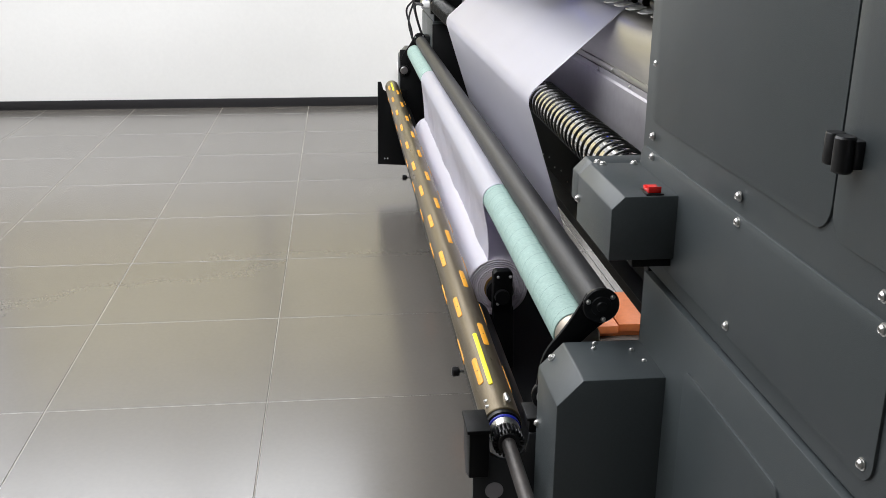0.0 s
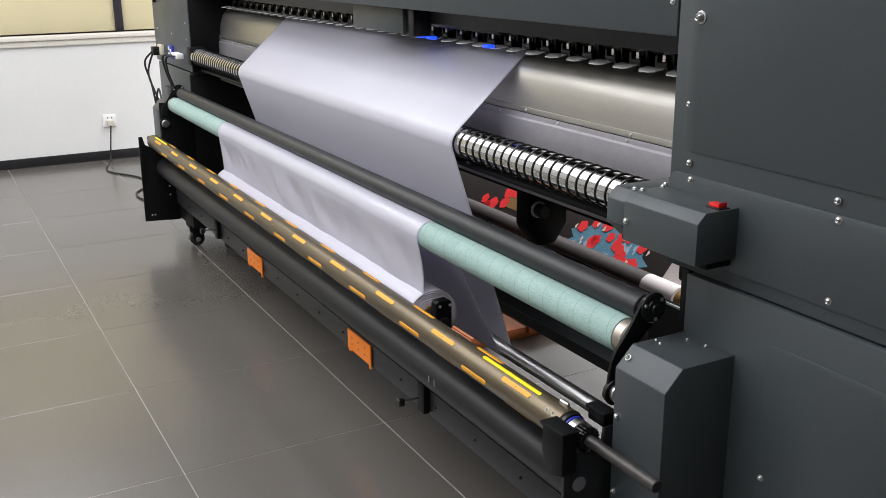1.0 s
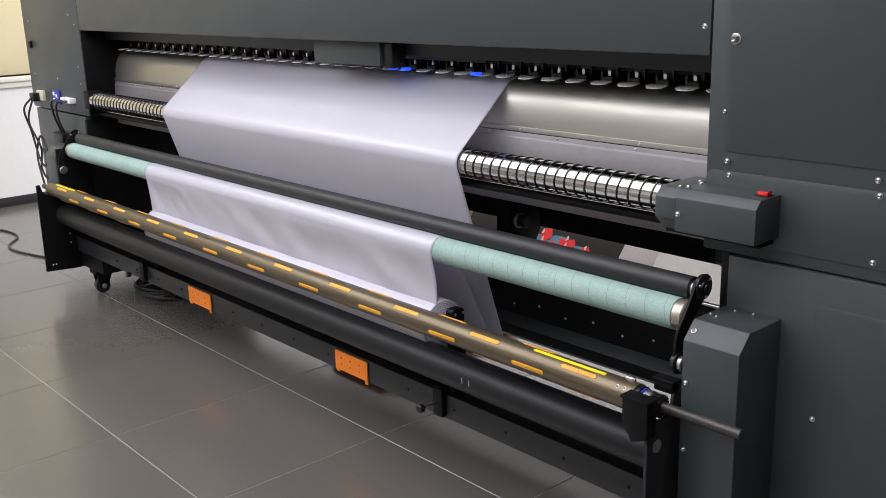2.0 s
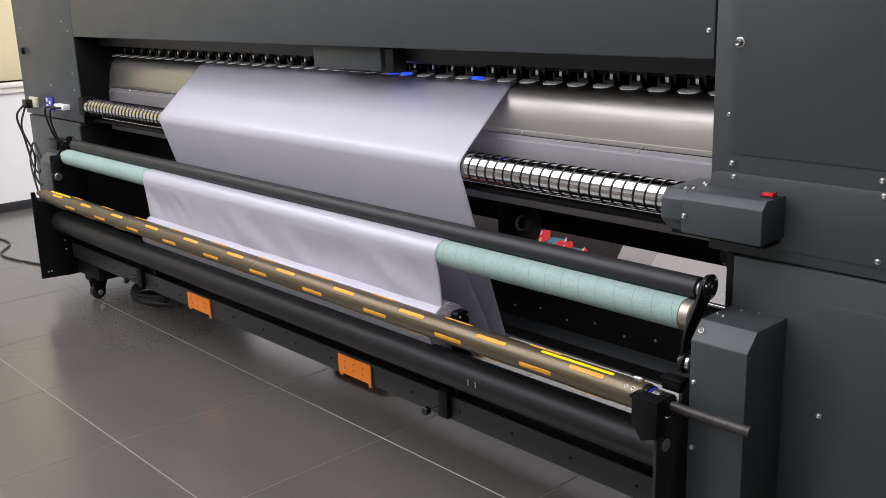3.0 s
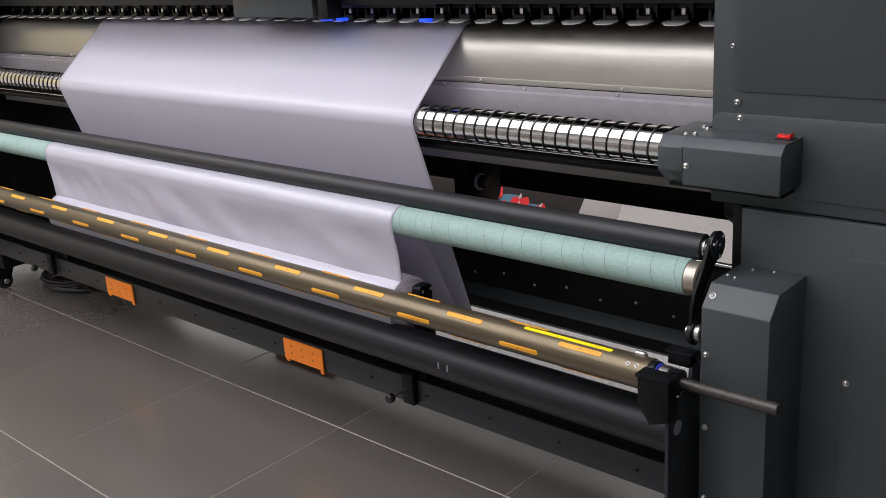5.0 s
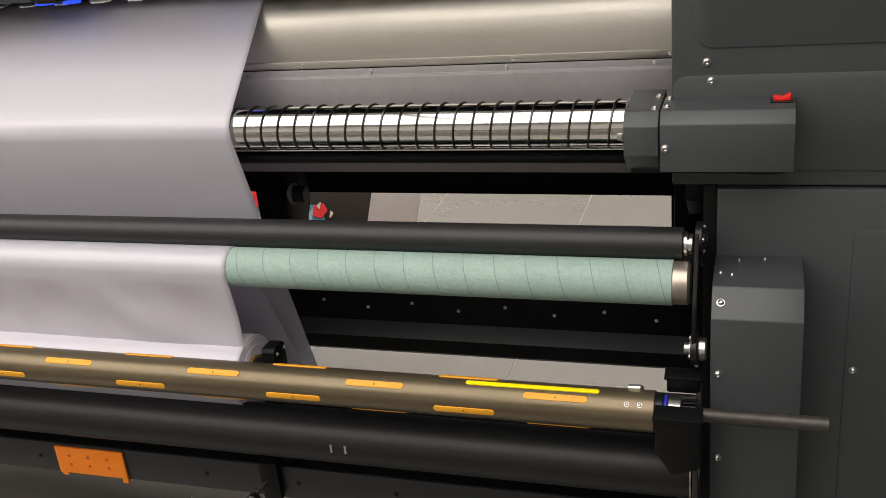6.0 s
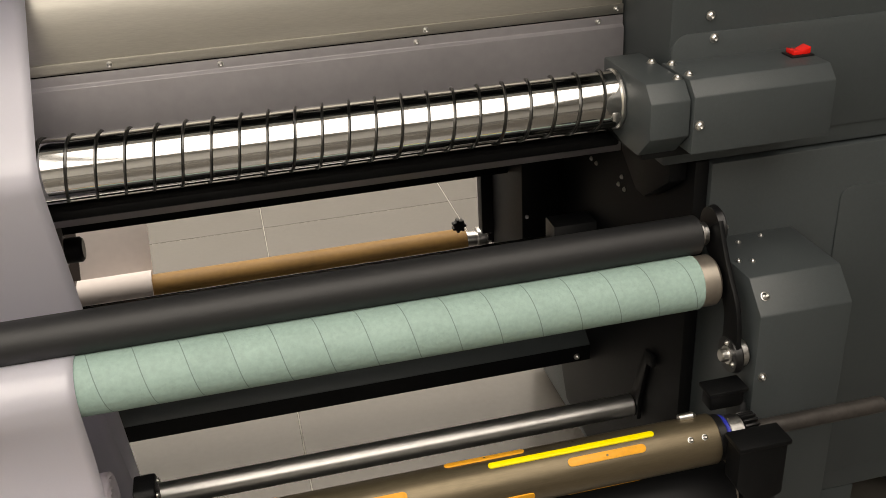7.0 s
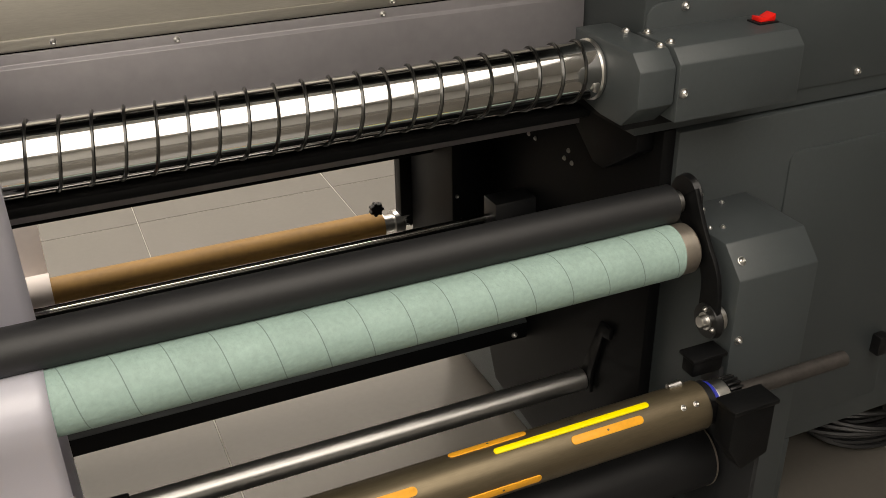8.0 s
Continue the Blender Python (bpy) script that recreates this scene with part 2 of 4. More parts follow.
def sweep(points, r, seg=8, bm=None):
    """A round cable along a polyline."""
    b = bmesh.new()
    pts = [Vector(p) for p in points]
    rings = []
    side = None
    for i, p in enumerate(pts):
        d = (pts[min(i + 1, len(pts) - 1)] - pts[max(i - 1, 0)]).normalized()
        if side is None:
            side = d.orthogonal().normalized()
        side = (side - d * side.dot(d)).normalized()
        up = d.cross(side)
        rings.append([b.verts.new(p + (side * math.cos(2 * math.pi * k / seg) + up * math.sin(2 * math.pi * k / seg)) * r) for k in range(seg)])
    for p, q in zip(rings, rings[1:]):
        for k in range(seg):
            j = (k + 1) % seg
            b.faces.new((p[k], p[j], q[j], q[k]))
    b.faces.new(rings[0])
    b.faces.new(list(reversed(rings[-1])))
    return joined(bm, b)


def spline(points, n=10):
    """A smooth line through the points."""
    p = [Vector(q) for q in points]
    p = [p[0] * 2 - p[1]] + p + [p[-1] * 2 - p[-2]]
    out = []
    for i in range(1, len(p) - 2):
        for k in range(n):
            t = k / n
            out.append(0.5 * (2 * p[i] + (p[i + 1] - p[i - 1]) * t + (2 * p[i - 1] - 5 * p[i] + 4 * p[i + 1] - p[i + 2]) * t * t
                              + (3 * p[i] - p[i - 1] - 3 * p[i + 1] + p[i + 2]) * t ** 3))
    out.append(p[-2])
    return out


def dome_screw(name, r, h, mat):
    """A button-head screw that looks to -y, with a washer and a socket."""
    b = lathe([(0.001, r * 1.25), (-h * 0.15, r * 1.25), (-h * 0.2, r), (-h * 0.6, r * 0.92), (-h, r * 0.55), (-h * 0.9, r * 0.4), (-h * 0.45, r * 0.36)], 0, 0, 12, "y")
    return finish(b, name, mat)


SCREW = dome_screw("screw", 0.0052, 0.0048, STEEL)
SCREW_SMALL = dome_screw("small_screw", 0.0034, 0.003, STEEL)
SCREW_BLACK = dome_screw("black_screw", 0.0042, 0.004, BLACK_PLASTIC)
KNOB_SCREW = dome_screw("thumb_screw", 0.0095, 0.012, STEEL)


# ---- the room ----
RX0, RX1, RY0, RY1 = -5.94, 12.0, -6.2, 3.4
TS, GAP = 0.635, 0.0028
floor = tagged(part("floor", box(RX0 - 0.1, RX1 + 0.1, RY0 - 0.1, RY1 + 0.1, -0.12, -0.0015, 0), GROUT), "pale grout bed under grey polished floor tiles", "floor", kind="structure")
tagged(part("ceiling", box(RX0 - 0.1, RX1 + 0.1, RY0 - 0.1, RY1 + 0.1, CEILING, CEILING + 0.12, 0), CEIL), "plain white ceiling", "ceiling", kind="structure")
WIN0, WIN1, WINZ0, WINZ1 = -3.2, 1.2, 0.90, 2.45
b = box(RX0 - 0.2, RX0, RY0, RY1, 0, WINZ0, 0)
box(RX0 - 0.2, RX0, RY0, RY1, WINZ1, CEILING, 0, b)
box(RX0 - 0.2, RX0, RY0, WIN0, WINZ0, WINZ1, 0, b)
box(RX0 - 0.2, RX0, WIN1, RY1, WINZ0, WINZ1, 0, b)
tagged(part("wall_west", b, WALL), "white painted wall with faint scuffs", "wall", kind="structure")
for name, dims in (("wall_east", (RX1, RX1 + 0.2, RY0, RY1)), ("wall_north", (RX0 - 0.2, RX1 + 0.2, RY1, RY1 + 0.2)), ("wall_south", (RX0 - 0.2, RX1 + 0.2, RY0 - 0.2, RY0))):
    tagged(part(name, box(*dims, 0, CEILING, 0), WALL), "plain white painted wall", "wall", kind="structure")
b = box(RX0, RX0 + 0.012, RY0, RY1, 0, 0.066, 0.003)
box(RX0, RX1, RY1 - 0.012, RY1, 0, 0.066, 0.003, b)
tagged(part("baseboard", b, BASE), "dark skirting along the foot of the wall", "baseboard", kind="structure")

win = thing("window_1", (RX0, (WIN0 + WIN1) / 2, WINZ0), "window with cream roller blinds drawn down over it", "window", kind="structure")
part("window_sill", box(RX0 - 0.16, RX0 + 0.035, WIN0 - 0.03, WIN1 + 0.03, WINZ0 - 0.035, WINZ0, 0.006), SILL, win, "pale stone sill")
part("sill_trim", box(RX0, RX0 + 0.018, WIN0 - 0.03, WIN1 + 0.03, WINZ0 - 0.075, WINZ0 - 0.035, 0.004), SILL, win)
b = bmesh.new()
for y in (WIN0, -1.1, 0.13, WIN1 - 0.05):
    box(RX0 - 0.12, RX0 - 0.07, y, y + 0.05, WINZ0, WINZ1, 0.004, b)
box(RX0 - 0.12, RX0 - 0.07, WIN0, WIN1, WINZ1 - 0.05, WINZ1, 0.004, b)
part("window_frame", b, FRAME, win, "dark window frame")
for y0, y1 in ((WIN0 + 0.05, -1.1), (-1.05, 0.13), (0.18, WIN1 - 0.05)):
    part("blind", box(RX0 - 0.1, RX0 - 0.094, y0 + 0.004, y1 - 0.004, WINZ0 + 0.004, WINZ1 - 0.05, 0.001), BLIND, win)
part("pull_chain", sweep(spline([(RX0 - 0.05, 0.02, 2.3), (RX0 - 0.05, 0.02, 1.25), (RX0 - 0.05, 0.045, 1.18), (RX0 - 0.05, 0.07, 1.25), (RX0 - 0.05, 0.07, 2.3)], 6), 0.003, 6), WHITE_PLASTIC, win)

for lx, ly, watts in LAMPS:
    lamp = thing("ceiling_light", (lx, ly, CEILING), "recessed rectangular ceiling light panel with white frame", "ceiling light", "ceiling lights")
    part("frame", box(lx - 1.08, lx + 1.08, ly - 0.63, ly + 0.63, CEILING - 0.03, CEILING, 0.004), WHITE_PLASTIC, lamp)


# ---- the printer ----
X_L, X_R = -3.51, -0.05          # the sides of the printing opening
printer = thing("large_format_printer", (-1.78, 0.4, 0), "dark grey wide-format textile printer with a take-up unit in front", "printer")
MID = 2 * -1.78


def mirror_x(x):
    return MID - x


def screws(data, parent, spots, rot=(0, 0, 0)):
    for s in spots:
        piece(data.name.split(".")[0], data, parent, s, rot)


# upper right and left housings
right = part("right_housing", prism([(0, 0.845), (0, 1.70), (0.9, 1.70), (0.9, 0.845)], X_R, 0.98, "x", 0.004), GREY, printer, "dark grey powder-coated end housing")
left = part("left_housing", prism([(0, 0.865), (0, 1.70), (0.9, 1.70), (0.9, 0.865)], -4.25, X_L, "x", 0.004), GREY, printer, "dark grey powder-coated end housing")
header = part("header_panel", box(X_L + 0.003, X_R - 0.004, 0.0, 0.045, 1.274, 1.70, 0.003), GREY, printer, "long dark grey cover above the opening")
part("top_cover", box(X_L + 0.002, X_R - 0.002, 0.045, 0.9, 1.62, 1.70, 0.003), GREY, printer)
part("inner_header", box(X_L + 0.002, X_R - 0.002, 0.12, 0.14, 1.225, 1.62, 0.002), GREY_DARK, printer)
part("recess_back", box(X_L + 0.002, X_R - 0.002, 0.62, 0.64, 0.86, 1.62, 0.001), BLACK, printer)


def access_panel(parent, x0, x1, z0, z1, r=0.03, y=-0.0005, label=""):
    return part("access_panel", prism(rounded(x0, x1, z0, z1, r), y - 0.0028, y + 0.004, "y", 0.0012), GREY, parent, label)


access_panel(right, -0.016, 0.5515, 1.071, 1.685)
access_panel(right, 0.5545, 0.96, 1.071, 1.685)
access_panel(right, X_R + 0.002, 0.686, 0.872, 1.028, 0.022)
screws(SCREW, right, [(0.004, -0.003, 1.05), (0.011, -0.0035, 1.02), (-0.008, -0.001, 1.157), (0.337, -0.003, 1.05), (0.343, -0.0035, 1.02),
                      (0.341, -0.0035, 0.885), (0.661, -0.003, 1.051), (0.669, -0.0035, 1.023), (0.669, -0.0035, 0.889)])
piece("thumb_screw", KNOB_SCREW, right, (0.011, -0.003, 1.312))
screws(SCREW, header, [(-0.068, -0.001, 1.336), (-1.75, -0.001, 1.60)])
screws(SCREW_SMALL, left, [(-3.56, -0.001, 1.30), (-3.62, -0.001, 1.345), (-3.57, -0.001, 1.10), (-3.57, -0.001, 1.02), (-3.86, -0.001, 1.03), (-4.17, -0.001, 1.04), (-4.17, -0.001, 1.31)])
# hinge
hinge = part("hinge", lathe([(1.146, 0.0085), (1.148, 0.0095), (1.174, 0.0095), (1.176, 0.0085)], -0.015, 0, 20, "z", x=0.563), BLACK_PLASTIC, right, "black barrel hinge")
part("hinge_leaf", lathe([(1.143, 0.0085), (1.145, 0.0098), (1.175, 0.0098), (1.177, 0.0085)], -0.017, 0, 20, "z", x=0.585), BLACK_PLASTIC, hinge)
part("hinge_plate", box(0.553, 0.596, -0.012, -0.002, 1.147, 1.174, 0.002), BLACK_PLASTIC, hinge)
sticker = part("sticker", prism(rounded(0.655, 0.72, 1.13, 1.19, 0.008), -0.0045, -0.0035, "y", 0), WHITE_PLASTIC, right, "white sticker with a blue rim")
part("sticker_rim", prism(rounded(0.652, 0.723, 1.127, 1.193, 0.01), -0.0038, -0.0034, "y", 0), BLUE, sticker)

# lower right and left cabinets
lower = part("lower_cabinet", box(0.022, 0.98, -0.007, 0.85, 0.19, 0.8415, 0.003), GREY, printer, "dark grey lower cabinet with an access door")
access_panel(lower, 0.233, 0.535, 0.235, 0.775, 0.018, -0.0075)
screws(SCREW, lower, [(0.246, -0.0105, 0.52)])
buckle = part("door_latch", box(0.497, 0.522, -0.030, -0.006, 0.338, 0.378, 0.004), BLACK_PLASTIC, lower, "black door latch")
part("foot_plate", box(0.022, 0.349, -0.006, 0.8, 0.03, 0.1895, 0.004), GREY, lower)
lower_l = part("left_lower_cabinet", box(-4.23, -3.575, 0.004, 0.85, 0.21, 0.858, 0.003), GREY, printer, "dark grey lower cabinet")
part("foot_plate", box(-3.9, -3.60, 0.05, 0.8, 0.14, 0.21, 0.004), GREY_DARK, lower_l)

# inner side plates
cut = [(0.0, 0.845), (0.60, 0.845), (0.60, 0.30), (0.50, 0.10), (0.0, 0.05)]
side = part("side_plate", prism(cut, 0.0, 0.0215, "x", 0.002), BLACK, printer, "black inner side plate with bolts")
part("side_plate", prism(cut, mirror_x(0.0215), mirror_x(0.0), "x", 0.002), BLACK, printer)
for by, bz in ((0.372, 0.714), (0.248, 0.714)):
    for dy, dz in ((0.0, 0.011), (-0.012, -0.007), (0.012, -0.007)):
        piece("small_screw", SCREW_SMALL, side, (-0.001, by + dy, bz + dz), (0, 0, -90))
part("gusset", prism([(0.02, 0.845), (0.19, 0.845), (0.19, 0.80), (0.13, 0.755), (0.10, 0.755), (0.02, 0.81)], -0.03, -0.001, "x", 0.003), BLACK, side, "black gusset under the roller motor")
post = part("rear_post", box(-0.09, -0.002, 0.52, 0.733, 0.32, 0.86, 0.003), BLACK, printer)
screws(SCREW_SMALL, post, [(-0.08, 0.519, 0.676), (-0.08, 0.519, 0.543)])
part("rear_bracket", box(-0.115, -0.002, 0.735, 0.768, 0.41, 0.86, 0.003), BLACK, printer)
# highlight at the bracket's slot, drawn as a pale sliver
part("bracket_slot", box(-0.098, -0.094, 0.7335, 0.7352, 0.60, 0.66, 0.0005), SHEET, printer)
part("rail_stop", box(-0.085, -0.002, 0.345, 0.395, 0.545, 0.60, 0.003), GREY_DARK, printer)

# platen and the plates below it
NOSE_IN = 0.013
nose = [(0.138, 1.032), (0.138, 1.044), (0.141, 1.075), (0.147, 1.105), (0.158, 1.135), (0.176, 1.156), (0.205, 1.167), (0.62, 1.168), (0.62, 1.14), (0.22, 1.14), (0.17, 1.10), (0.15, 1.03)]
platen = part("platen", prism([(y + NOSE_IN, z) for y, z in nose], X_L + 0.003, X_R - 0.003, "x", 0), PLATEN, printer, "curved brushed-metal platen")
strip = part("platen_strip", box(X_L + 0.003, X_R - 0.003, 0.1455, 0.150, 1.0265, 1.0405, 0.001), PLATEN, platen)
apron = part("apron_plate", prism([(0.147, 1.0245), (0.147, 1.012), (0.142, 1.008), (0.137, 0.82), (0.140, 0.82), (0.150, 1.0245)], X_L + 0.003, X_R - 0.003, "x", 0.0006), SHEET, printer, "zinc-grey sheet below the platen")
xs = [-0.064, -0.343, -0.762] + [-1.18 - 0.419 * i for i in range(5)]
screws(SCREW_SMALL, platen, [(x, 0.145, 1.0335) for x in xs])
screws(SCREW_SMALL, apron, [(-0.091 - 0.266 * i, 0.1465, 1.018) for i in range(13)])
part("roller_guard", prism([(0.036, 0.884), (0.05, 0.887), (0.10, 0.887), (0.116, 0.877), (0.11, 0.866), (0.05, 0.866), (0.036, 0.872)], X_L + 0.02, -0.10, "x", 0.003), BLACK, printer, "black guard bar under the chrome roller")
part("polished_strip", cyl(X_L + 0.03, -0.115, 0.053, 0.8915, 0.0044, 12), CHROME, printer, "thin polished rod")
part("cross_beam", box(X_L + 0.05, -0.091, 0.60, 0.66, 0.606, 0.84, 0.005), BLACK, printer, "black cross beam")
rail = part("lower_rail", prism([(0.365, 0.288), (0.425, 0.25), (0.428, 0.25), (0.428, 0.35), (0.408, 0.36), (0.408, 0.552), (0.40, 0.552), (0.40, 0.345), (0.365, 0.322)], X_L + 0.03, -0.002, "x", 0.002), BLACK, printer, "black lower rail with a row of screws")
screws(SCREW_SMALL, rail, [(-0.12 - 0.115 * i, 0.3995, 0.40 if i % 2 else 0.385) for i in range(28)])
# light on the rail's sloping ledge, put in as a thin paler strip
part("rail_lip", prism([(0.3625, 0.3235), (0.3995, 0.3475), (0.3995, 0.3495), (0.3625, 0.3255)], X_L + 0.04, -0.004, "x", 0.0005), GREY, rail, "lit ledge of the lower rail, drawn as a paler grey strip")
piece("screw", SCREW, rail, (-0.03, 0.364, 0.30))

part("guide_rod", cyl(X_L + 0.03, -0.045, 0.372, 0.566, 0.0065, 16), CHROME, printer, "thin polished guide rod")
# pinch rollers above the platen
P0, PITCH, PN = -0.135, 0.0885, 38
bar = part("pinch_bar", box(X_L + 0.06, X_R - 0.02, 0.223, 0.243, 1.205, 1.216, 0.001), BLACK, printer, "black bar carrying the pinch rollers")
b = box(-0.018, 0.018, 0.0, 0.05, 0.012, 0.05, 0.003)
box(-0.030, -0.022, -0.012, 0.03, 0.006, 0.034, 0.002, b)
cyl(-0.02, 0.014, -0.006, 0.014, 0.011, 14, bm=b)
PINCH = finish(b, "pinch_roller", BLACK_PLASTIC)
b = prism([(-0.028, -0.004), (-0.012, -0.020), (0.016, -0.020), (0.029, -0.010), (0.029, 0.016), (-0.028, 0.016)], 0.0, 0.003, "z", 0.0008)
bmesh.ops.rotate(b, cent=(0, -0.01, 0), matrix=Matrix.Rotation(radians(9), 3, "X"), verts=b.verts)
PADDLE = finish(b, "paddle", PADDLE_WHITE)
b = box(-0.041, 0.036, -0.004, 0.004, 0.0, 0.006, 0.001)
CLIP = finish(b, "clip_rail", PADDLE_WHITE)
b = box(-0.004, 0.006, -0.014, -0.004, 0.02, 0.036, 0.001)
SPRINGCLIP = finish(b, "spring_clip", STEEL)
for i in range(PN):
    px = P0 - PITCH * i
    u = piece("pinch_roller", PINCH, printer, (px, 0.214, 1.172))
    for nm, me, dy, dz in (("paddle", PADDLE, -0.052, 0.0045), ("clip_rail", CLIP, 0.013, 0.047), ("spring_clip", SPRINGCLIP, 0.0, 0.0)):
        o = new(nm, me)
        o.parent, o.location = u, (0, dy, dz)
    if i % 5 == 2:
        o = new("peg", PEG) if i != 2 else None
        if o is None:
            PEG = finish(lathe([(0.05, 0.0045), (0.078, 0.0045), (0.08, 0.003)], 0.02, 0, 10, "z"), "peg", BLACK_PLASTIC)
            o = new("peg", PEG)
        o.parent = u

# print carriage
carriage = part("print_carriage", box(-1.635, -1.275, 0.05, 0.112, 1.196, 1.272, 0.003), GREY, printer, "grey print carriage cover below the header")
part("carriage_side", box(-1.275, -1.225, 0.06, 0.115, 1.19, 1.268, 0.003), BLACK_PLASTIC, carriage)
part("head_block", box(-1.272, -0.90, 0.145, 0.205, 1.214, 1.262, 0.003), BLACK_PLASTIC, carriage)
for bx in (-1.31, -1.245, -0.925):
    part("curing_lamp", prism(rounded(bx - 0.018, bx + 0.018, 0.118, 0.142, 0.009), 1.1795, 1.1875, "z", 0.001), UV_LAMP, carriage, "glowing blue curing lamp")

# the chrome spreader roller
CY, CZ, CR = 0.017, 0.947, 0.0385
chrome = part("spreader_roller", cyl(-3.44, -0.117, CY, CZ, CR, 64, 0.003), CHROME, printer, "polished chrome roller wound with spring wire")
for x0, x1 in ((-0.92, -0.131), (-3.42, -2.58)):
    n = int((x1 - x0) / 0.0335 * 28)
    pts = []
    for i in range(n + 1):
        a = 2 * math.pi * i / 28
        pts.append((x1 - (x1 - x0) * i / n, CY + (CR + 0.0014) * math.cos(a), CZ + (CR + 0.0014) * math.sin(a)))
    part("spring_wire", sweep(pts, 0.0019, 6), WIRE, chrome, "coiled steel wire")
part("end_collar", cyl(-0.1235, -0.1165, CY, CZ, CR + 0.0022, 48, 0.002), STEEL, chrome)
piece("small_screw", SCREW_SMALL, chrome, (-0.128, CY - 0.034, CZ - 0.017))
part("wire_anchor", box(-0.136, -0.126, CY - 0.040, CY - 0.033, CZ - 0.018, CZ - 0.006, 0.002), STEEL, chrome)


def drive_cover(parent):
    main = part("motor_cover", prism([(-0.098, 0.900), (-0.098, 0.976), (-0.080, 0.994), (0.0, 0.994), (0.0, 0.900)], -0.0605, 0.136, "x", 0.002), GREY, parent, "dark grey roller motor cover with a red switch")
    prof = [(-0.094, 0.925), (-0.094, 0.972), (-0.074, 0.9925), (0.06, 0.9925), (0.06, 0.905), (-0.012, 0.893), (-0.060, 0.893)]
    part("end_cover", prism(prof, -0.1165, -0.063, "x", 0.002), GREY, main)
    part("mounting_plate", prism([(-0.06, 0.885), (0.09, 0.885), (0.09, 0.90), (-0.06, 0.90)], -0.11, 0.125, "x", 0.002), BLACK, main)
    part("switch_frame", box(0.100, 0.133, -0.0485, -0.0225, 0.9935, 0.9965, 0.001), BLACK_PLASTIC, main)
    part("switch", prism([(0.104, 0.9965), (0.104, 1.003), (0.116, 1.0005), (0.129, 1.006), (0.129, 0.9965)], -0.045, -0.026, "y", 0.001), RED, main, "red rocker switch")
    screws(SCREW, main, [(-0.052, -0.099, 0.939)])
    for p in ((-0.07, -0.066, 0.9925), (-0.052, -0.062, 0.994), (-0.070, 0.01, 0.9925), (-0.052, -0.012, 0.994)):
        piece("screw", SCREW, main, p, (-90, 0, 0))
    part("cable_clip", cyl(0.07, 0.11, -0.05, 0.892, 0.011, 12), BLACK_PLASTIC, main)


drive_cover(printer)
part("bearing_block", box(X_L + 0.005, -3.441, -0.02, 0.06, 0.905, 0.99, 0.003), BLACK, printer)
# black sheet added over the grey housing wall to darken the recess
part("recess_liner", box(X_L + 0.0005, X_L + 0.0045, 0.004, 0.6, 0.868, 1.27, 0.0005), BLACK, printer, "thin black sheet added to darken the left inner wall of the print opening")


# ---- take-up unit in front of the printer ----
take = thing("take_up_unit", (-1.78, -0.1, 0), "black fabric take-up unit with rollers and grey motor covers", "take-up unit")
tub = part("motor_cover", prism([(-0.168, 0.20), (-0.168, 0.684), (-0.130, 0.724), (0.0, 0.724), (0.0, 0.20)], 0.021, 0.158, "x", 0.0025), GREY, take, "dark grey motor cover with a bevelled top")
screws(SCREW, tub, [(0.033, -0.169, 0.588), (0.033, -0.169, 0.43), (0.033, -0.169, 0.27)])
piece("screw", SCREW, tub, (0.035, -0.150, 0.7045), (-45, 0, 0))
for p in ((0.032, -0.082, 0.7245), (0.05, -0.088, 0.7245), (0.06, -0.03, 0.7245), (0.10, -0.022, 0.7245)):
    piece("small_screw", SCREW_SMALL, tub, p, (-90, 0, 0))
part("motor_cover", prism([(-0.168, 0.20), (-0.168, 0.684), (-0.130, 0.724), (0.0, 0.724), (0.0, 0.20)], -3.70, -3.575, "x", 0.0025), GREY, take)
part("left_panel", box(-3.574, -3.565, -0.165, 0.0, 0.12, 0.72, 0.002), BLACK, take)


